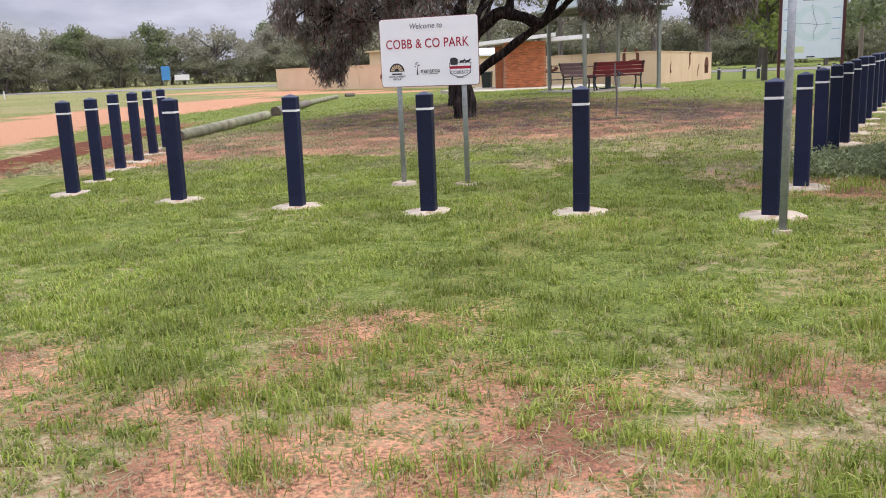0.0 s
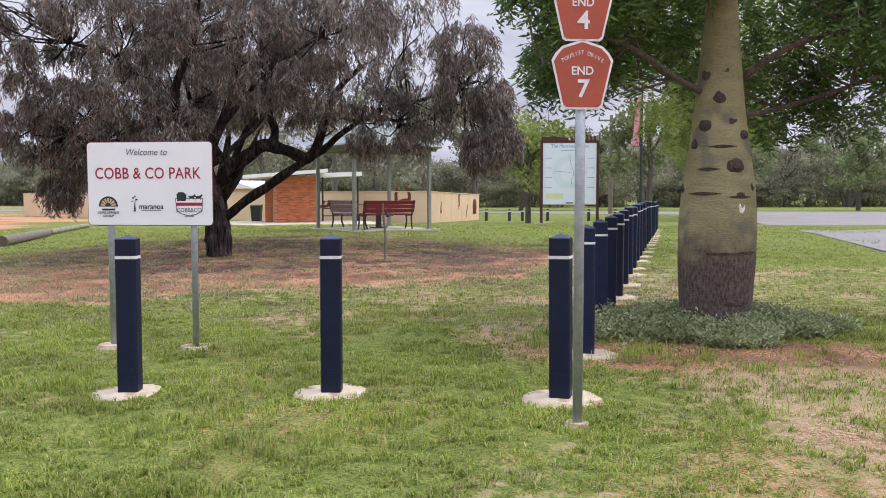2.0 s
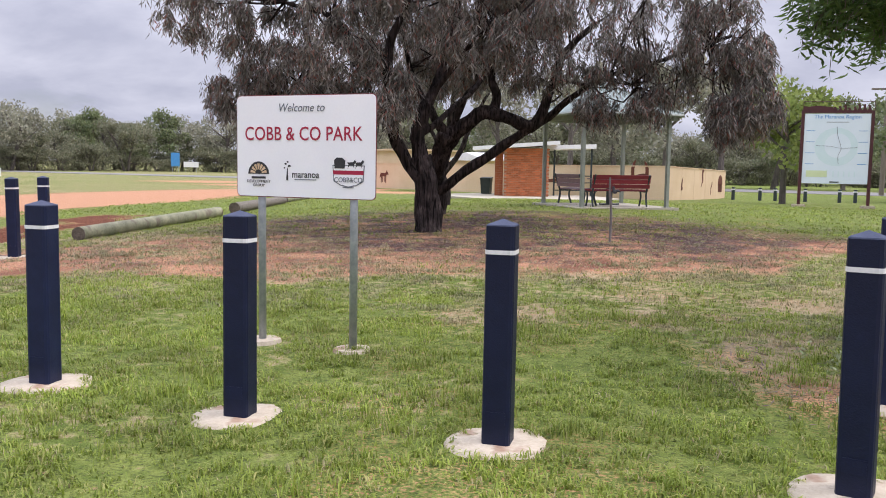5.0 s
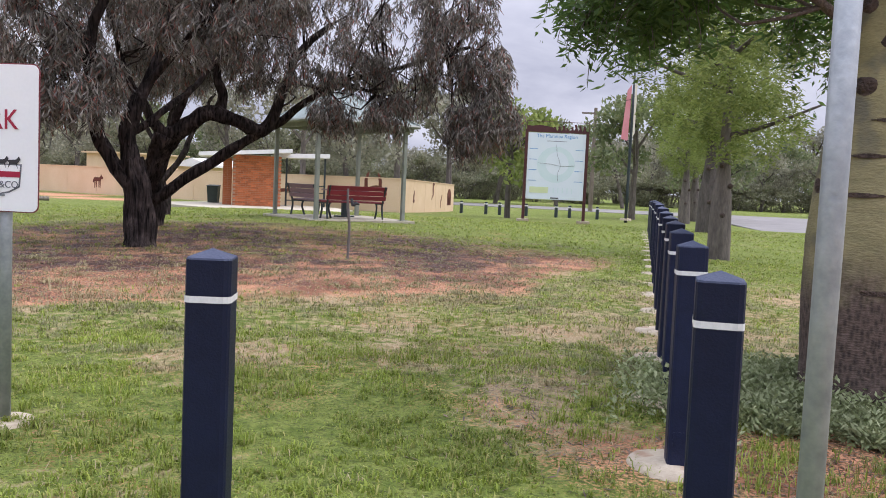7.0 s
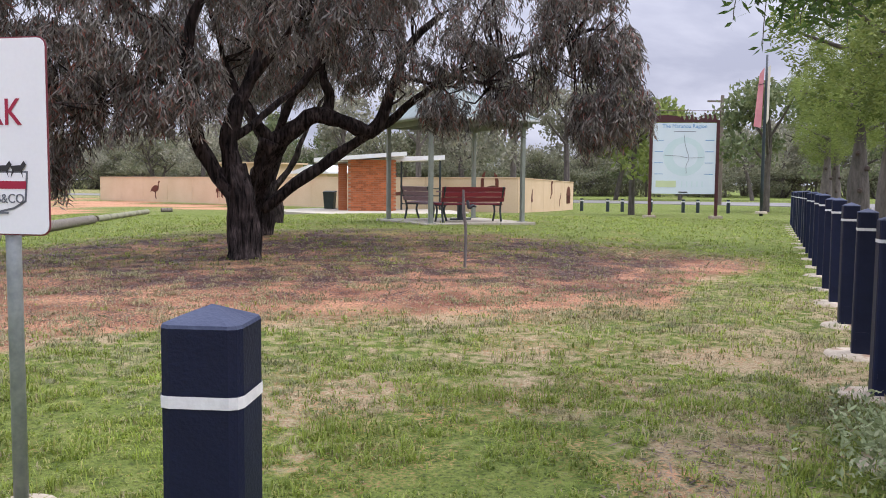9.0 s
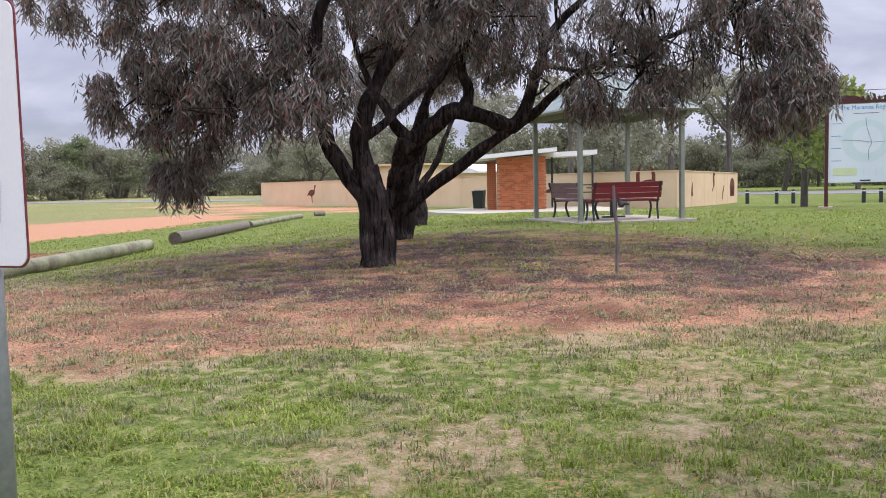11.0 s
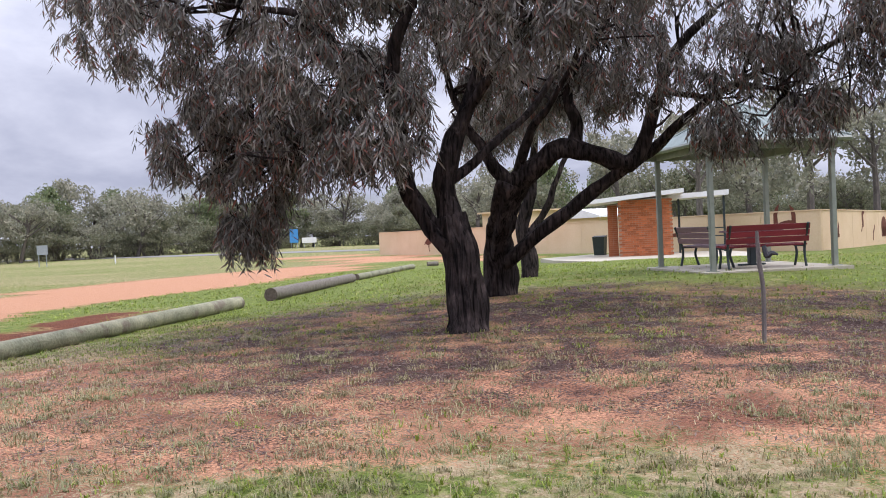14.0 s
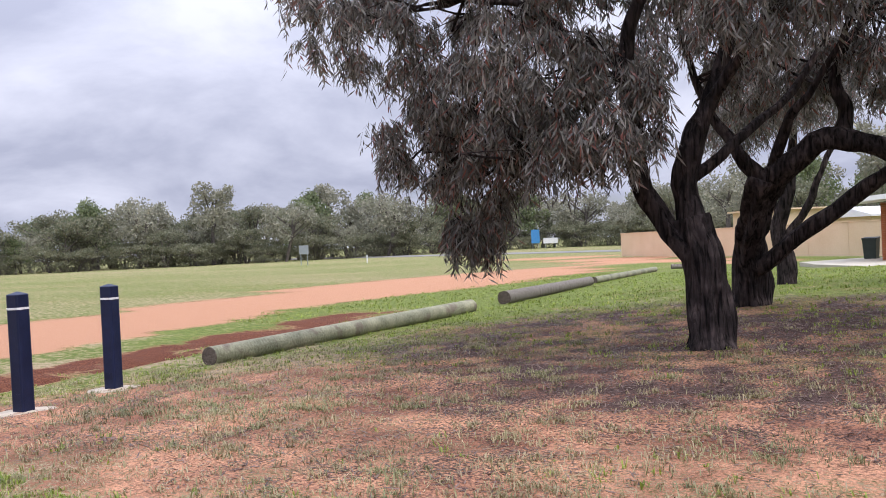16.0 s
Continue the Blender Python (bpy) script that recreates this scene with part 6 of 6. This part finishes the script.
far_sign(-82, 124, 1.4, 2.3, 3.2, SIGN_BLUE, "blue and white roadside information sign", 30)
far_sign(-79, 124, 2.4, 0.9, 1.7, WHITE, "low white roadside sign", 30)
far_sign(-71.6, 64, 1.0, 0.95, 2.1, GALV, "back of a grey square road sign on two posts", 45)


def marker_post(x, y):
    t = thing("marker_post", "small white roadside guide post", "post", pose(x, y, -0.36))
    part("post", block(0.14, 0.05, 0.85, pose(0, 0, 0.4), 0.01), WHITE, t)


marker_post(-64.5, 66.5)

# ---- far trees ----


def gum_model(name, label, h, w, material, seed, trunks=1, airy=0.0, low=0.30):
    """A far tree of trunk, limbs and a crown of many leaf clumps in uneven lobes."""
    rng = np.random.default_rng(seed)
    t = thing(name, label, "tree", group="far trees")
    bm = bmesh.new()
    tips = []
    for k in range(trunks):
        a = rng.uniform(0, 6.283)
        d = Vector((math.cos(a), math.sin(a), 0)) * (0.0 if trunks == 1 else w * 0.12)
        top = d * 2.2 + Vector((rng.normal() * 0.3, rng.normal() * 0.3, h * 0.72))
        tube([d * 0.3 + Vector((0, 0, -0.2)), d + Vector((0, 0, h * 0.25)), d * 1.5 + Vector((0.1, 0, h * 0.45)), top], [0.026 * h, 0.02 * h, 0.015 * h, 0.006 * h], 7, bm, steps=2)
        for j in range(5):
            b = rng.uniform(0, 6.283)
            s = d * 1.4 + Vector((0, 0, h * rng.uniform(0.3, 0.55)))
            e = s + Vector((math.cos(b) * w * rng.uniform(0.2, 0.42), math.sin(b) * w * rng.uniform(0.2, 0.42), h * rng.uniform(0.15, 0.36)))
            tube([s, s.lerp(e, 0.5) + Vector((0, 0, -0.1)), e], [0.012 * h, 0.008 * h, 0.004 * h], 5, bm, steps=2)
            tips.append(e)
        tips.append(top)
    part("trunk", bm, BARK_GREY, t)
    lob = [(p.x, p.y, p.z, w * rng.uniform(0.11, 0.21), w * rng.uniform(0.11, 0.21), h * rng.uniform(0.07, 0.13)) for p in tips]
    for k in range(int(14 * (1 - airy))):
        a, r = rng.uniform(0, 6.283), w * 0.42 * math.sqrt(rng.uniform(0, 1))
        lob.append((math.cos(a) * r, math.sin(a) * r, h * rng.uniform(low, 0.86), w * 0.2, w * 0.2, h * 0.11))
    n = int(3400 * (1 - 0.4 * airy))
    L = np.array(lob)[rng.integers(0, len(lob), n)]
    d = rng.normal(size=(n, 3))
    d /= np.linalg.norm(d, axis=1)[:, None]
    c = L[:, :3] + d * L[:, 3:] * (rng.uniform(0.1, 1, n) ** 0.5)[:, None]
    a, b = rng.normal(size=(n, 3)), rng.normal(size=(n, 3))
    a[:, 2] -= 0.6
    a /= np.linalg.norm(a, axis=1)[:, None]
    b = np.cross(a, b)
    b /= np.linalg.norm(b, axis=1)[:, None]
    s = rng.uniform(0.10, 0.25, n)[:, None] * (h / 9) ** 0.5
    v = np.stack([c - a * s, c + b * s * 0.5, c + a * s, c - b * s * 0.5], 1).reshape(-1, 3)
    mesh_arrays("crown", v, np.arange(n)[:, None] * 4 + np.arange(4)[None], material, t)
    return t


MODELS = [
    gum_model("gum_tree", "grey-green bushland tree in the far tree line", 8.5, 7.5, FAR_GREY, 101, 2),
    gum_model("gum_tree", "rounded grey-green tree in the far tree line", 7.5, 7.0, SCRUB, 102, 3),
    gum_model("gum_tree", "darker green tree in the far tree line", 9.0, 6.5, FAR_GREEN, 103, 1),
    gum_model("gum_tree", "tall open gum tree in the far tree line", 11.0, 7.0, FAR_GREY, 104, 1, 0.5),
    gum_model("shrub", "low grey-green shrub at the foot of the trees", 3.4, 6.5, SCRUB, 105, 3, low=0.06),
]
used = set()


def plant(kind, x, y, size, turn):
    m = pose(x, y, -0.32, 0, 0, turn) @ Matrix.Diagonal((size, size, size, 1))
    if kind in used:
        ob = copy_thing(MODELS[kind], pose(x, y, -0.32, 0, 0, turn))
        ob.scale = (size, size, size)
    else:
        used.add(kind)
        MODELS[kind].matrix_world = m


rng = random.Random(77)
line = [Vector(p) for p in ((-150, 20), (-128, 52), (-104, 80), (-84, 136), (-40, 118), (-5, 112), (35, 112), (75, 118), (120, 110), (150, 70))]
for a, b in zip(line, line[1:]):
    steps = max(2, int((b - a).length / 4.6))
    side = Vector((-(b - a).y, (b - a).x)).normalized()
    for k in range(steps):
        q = a.lerp(b, (k + rng.random() * 0.7) / steps)
        for row in range(3):
            p = q + side * (row * 9 + rng.uniform(-2.5, 3.5))
            kind = rng.choice((0, 0, 1, 1, 1, 2, 3))
            plant(kind, p.x, p.y, rng.choice((0.6, 0.72, 0.85, 1.0, 1.2)) + rng.uniform(0, 0.12) + 0.06 * row, rng.uniform(0, 360))
        for reach in (-1, 4, 15):
            p = q + side * (reach + rng.uniform(-1.5, 1.5)) + (b - a).normalized() * rng.uniform(-2, 2)
            plant(4, p.x, p.y, rng.uniform(0.7, 1.4), rng.uniform(0, 360))
# taller trees behind the wall and beyond the road
for x, y, s, kind in ((-18, 84, 1.1, 3), (-10, 80, 1.2, 3), (-6, 86, 1.15, 0), (-1, 78, 1.25, 3), (4, 82, 1.2, 3), (9, 88, 1.1, 0), (-28, 88, 1.0, 1), (-36, 92, 1.0, 0), (16, 90, 1.1, 2), (24, 92, 1.0, 0), (-14, 92, 1.1, 1), (-44, 98, 1.0, 1), (33, 90, 1.1, 3), (46, 88, 1.1, 2), (56, 92, 1.0, 0), (66, 86, 1.1, 1)):
    plant(kind, x, y, s, rng.uniform(0, 360))


def lawn_tree(x, y, h, w, label, material, seed, airy=0.0):
    t = gum_model("tree", label, h, w, material, seed, 1, airy)
    t.matrix_world = pose(x, y, at_ground(x, y))
    t["group"] = ""
    return t


lawn_tree(5.4, 40.5, 6.6, 6.0, "bright green tree with a grey trunk behind the map board", FRESH_LEAF, 201)
lawn_tree(23.5, 62.0, 8.5, 8.0, "broad green tree by the road bend", FAR_GREEN, 203)
lawn_tree(14.9, 53.0, 9.5, 6.5, "tall dark green tree with layered branches by the road", FAR_GREEN, 202, 0.2)

# ---- bricks of the toilet block, last ----


def brick_face():
    bm = bmesh.new()
    bmesh.ops.create_cube(bm, size=1, matrix=Matrix.Diagonal((0.225, 0.02, 0.074, 1)))
    me = bpy.data.meshes.new("brick")
    bm.to_mesh(me)
    bm.free()
    me.materials.append(BRICK)
    rows = 28
    for r in range(rows):
        for c in range(10):
            x = 0.12 + c * 0.236 + (0.118 if r % 2 else 0)
            if x > 2.15:
                continue
            b = new("brick", me)
            b.parent = TOILET
            b.matrix_local = pose(x, 0.025, 0.05 + r * 0.0865)
    # the far side and the pier stay one joined part
    bm = bmesh.new()
    for r in range(rows):
        for c in range(10):
            y = 0.16 + c * 0.236 + (0.118 if r % 2 else 0)
            bmesh.ops.create_cube(bm, size=1, matrix=pose(2.205, y, 0.05 + r * 0.0865) @ Matrix.Diagonal((0.02, 0.225, 0.074, 1)))
        for x in (-0.35, -0.14):
            bmesh.ops.create_cube(bm, size=1, matrix=pose(x, 0.50, 0.05 + min(r, 25) * 0.0865) @ Matrix.Diagonal((0.2, 0.02, 0.074, 1)))
    part("side_bricks", bm, BRICK, TOILET)["kind"] = "stuff"


brick_face()
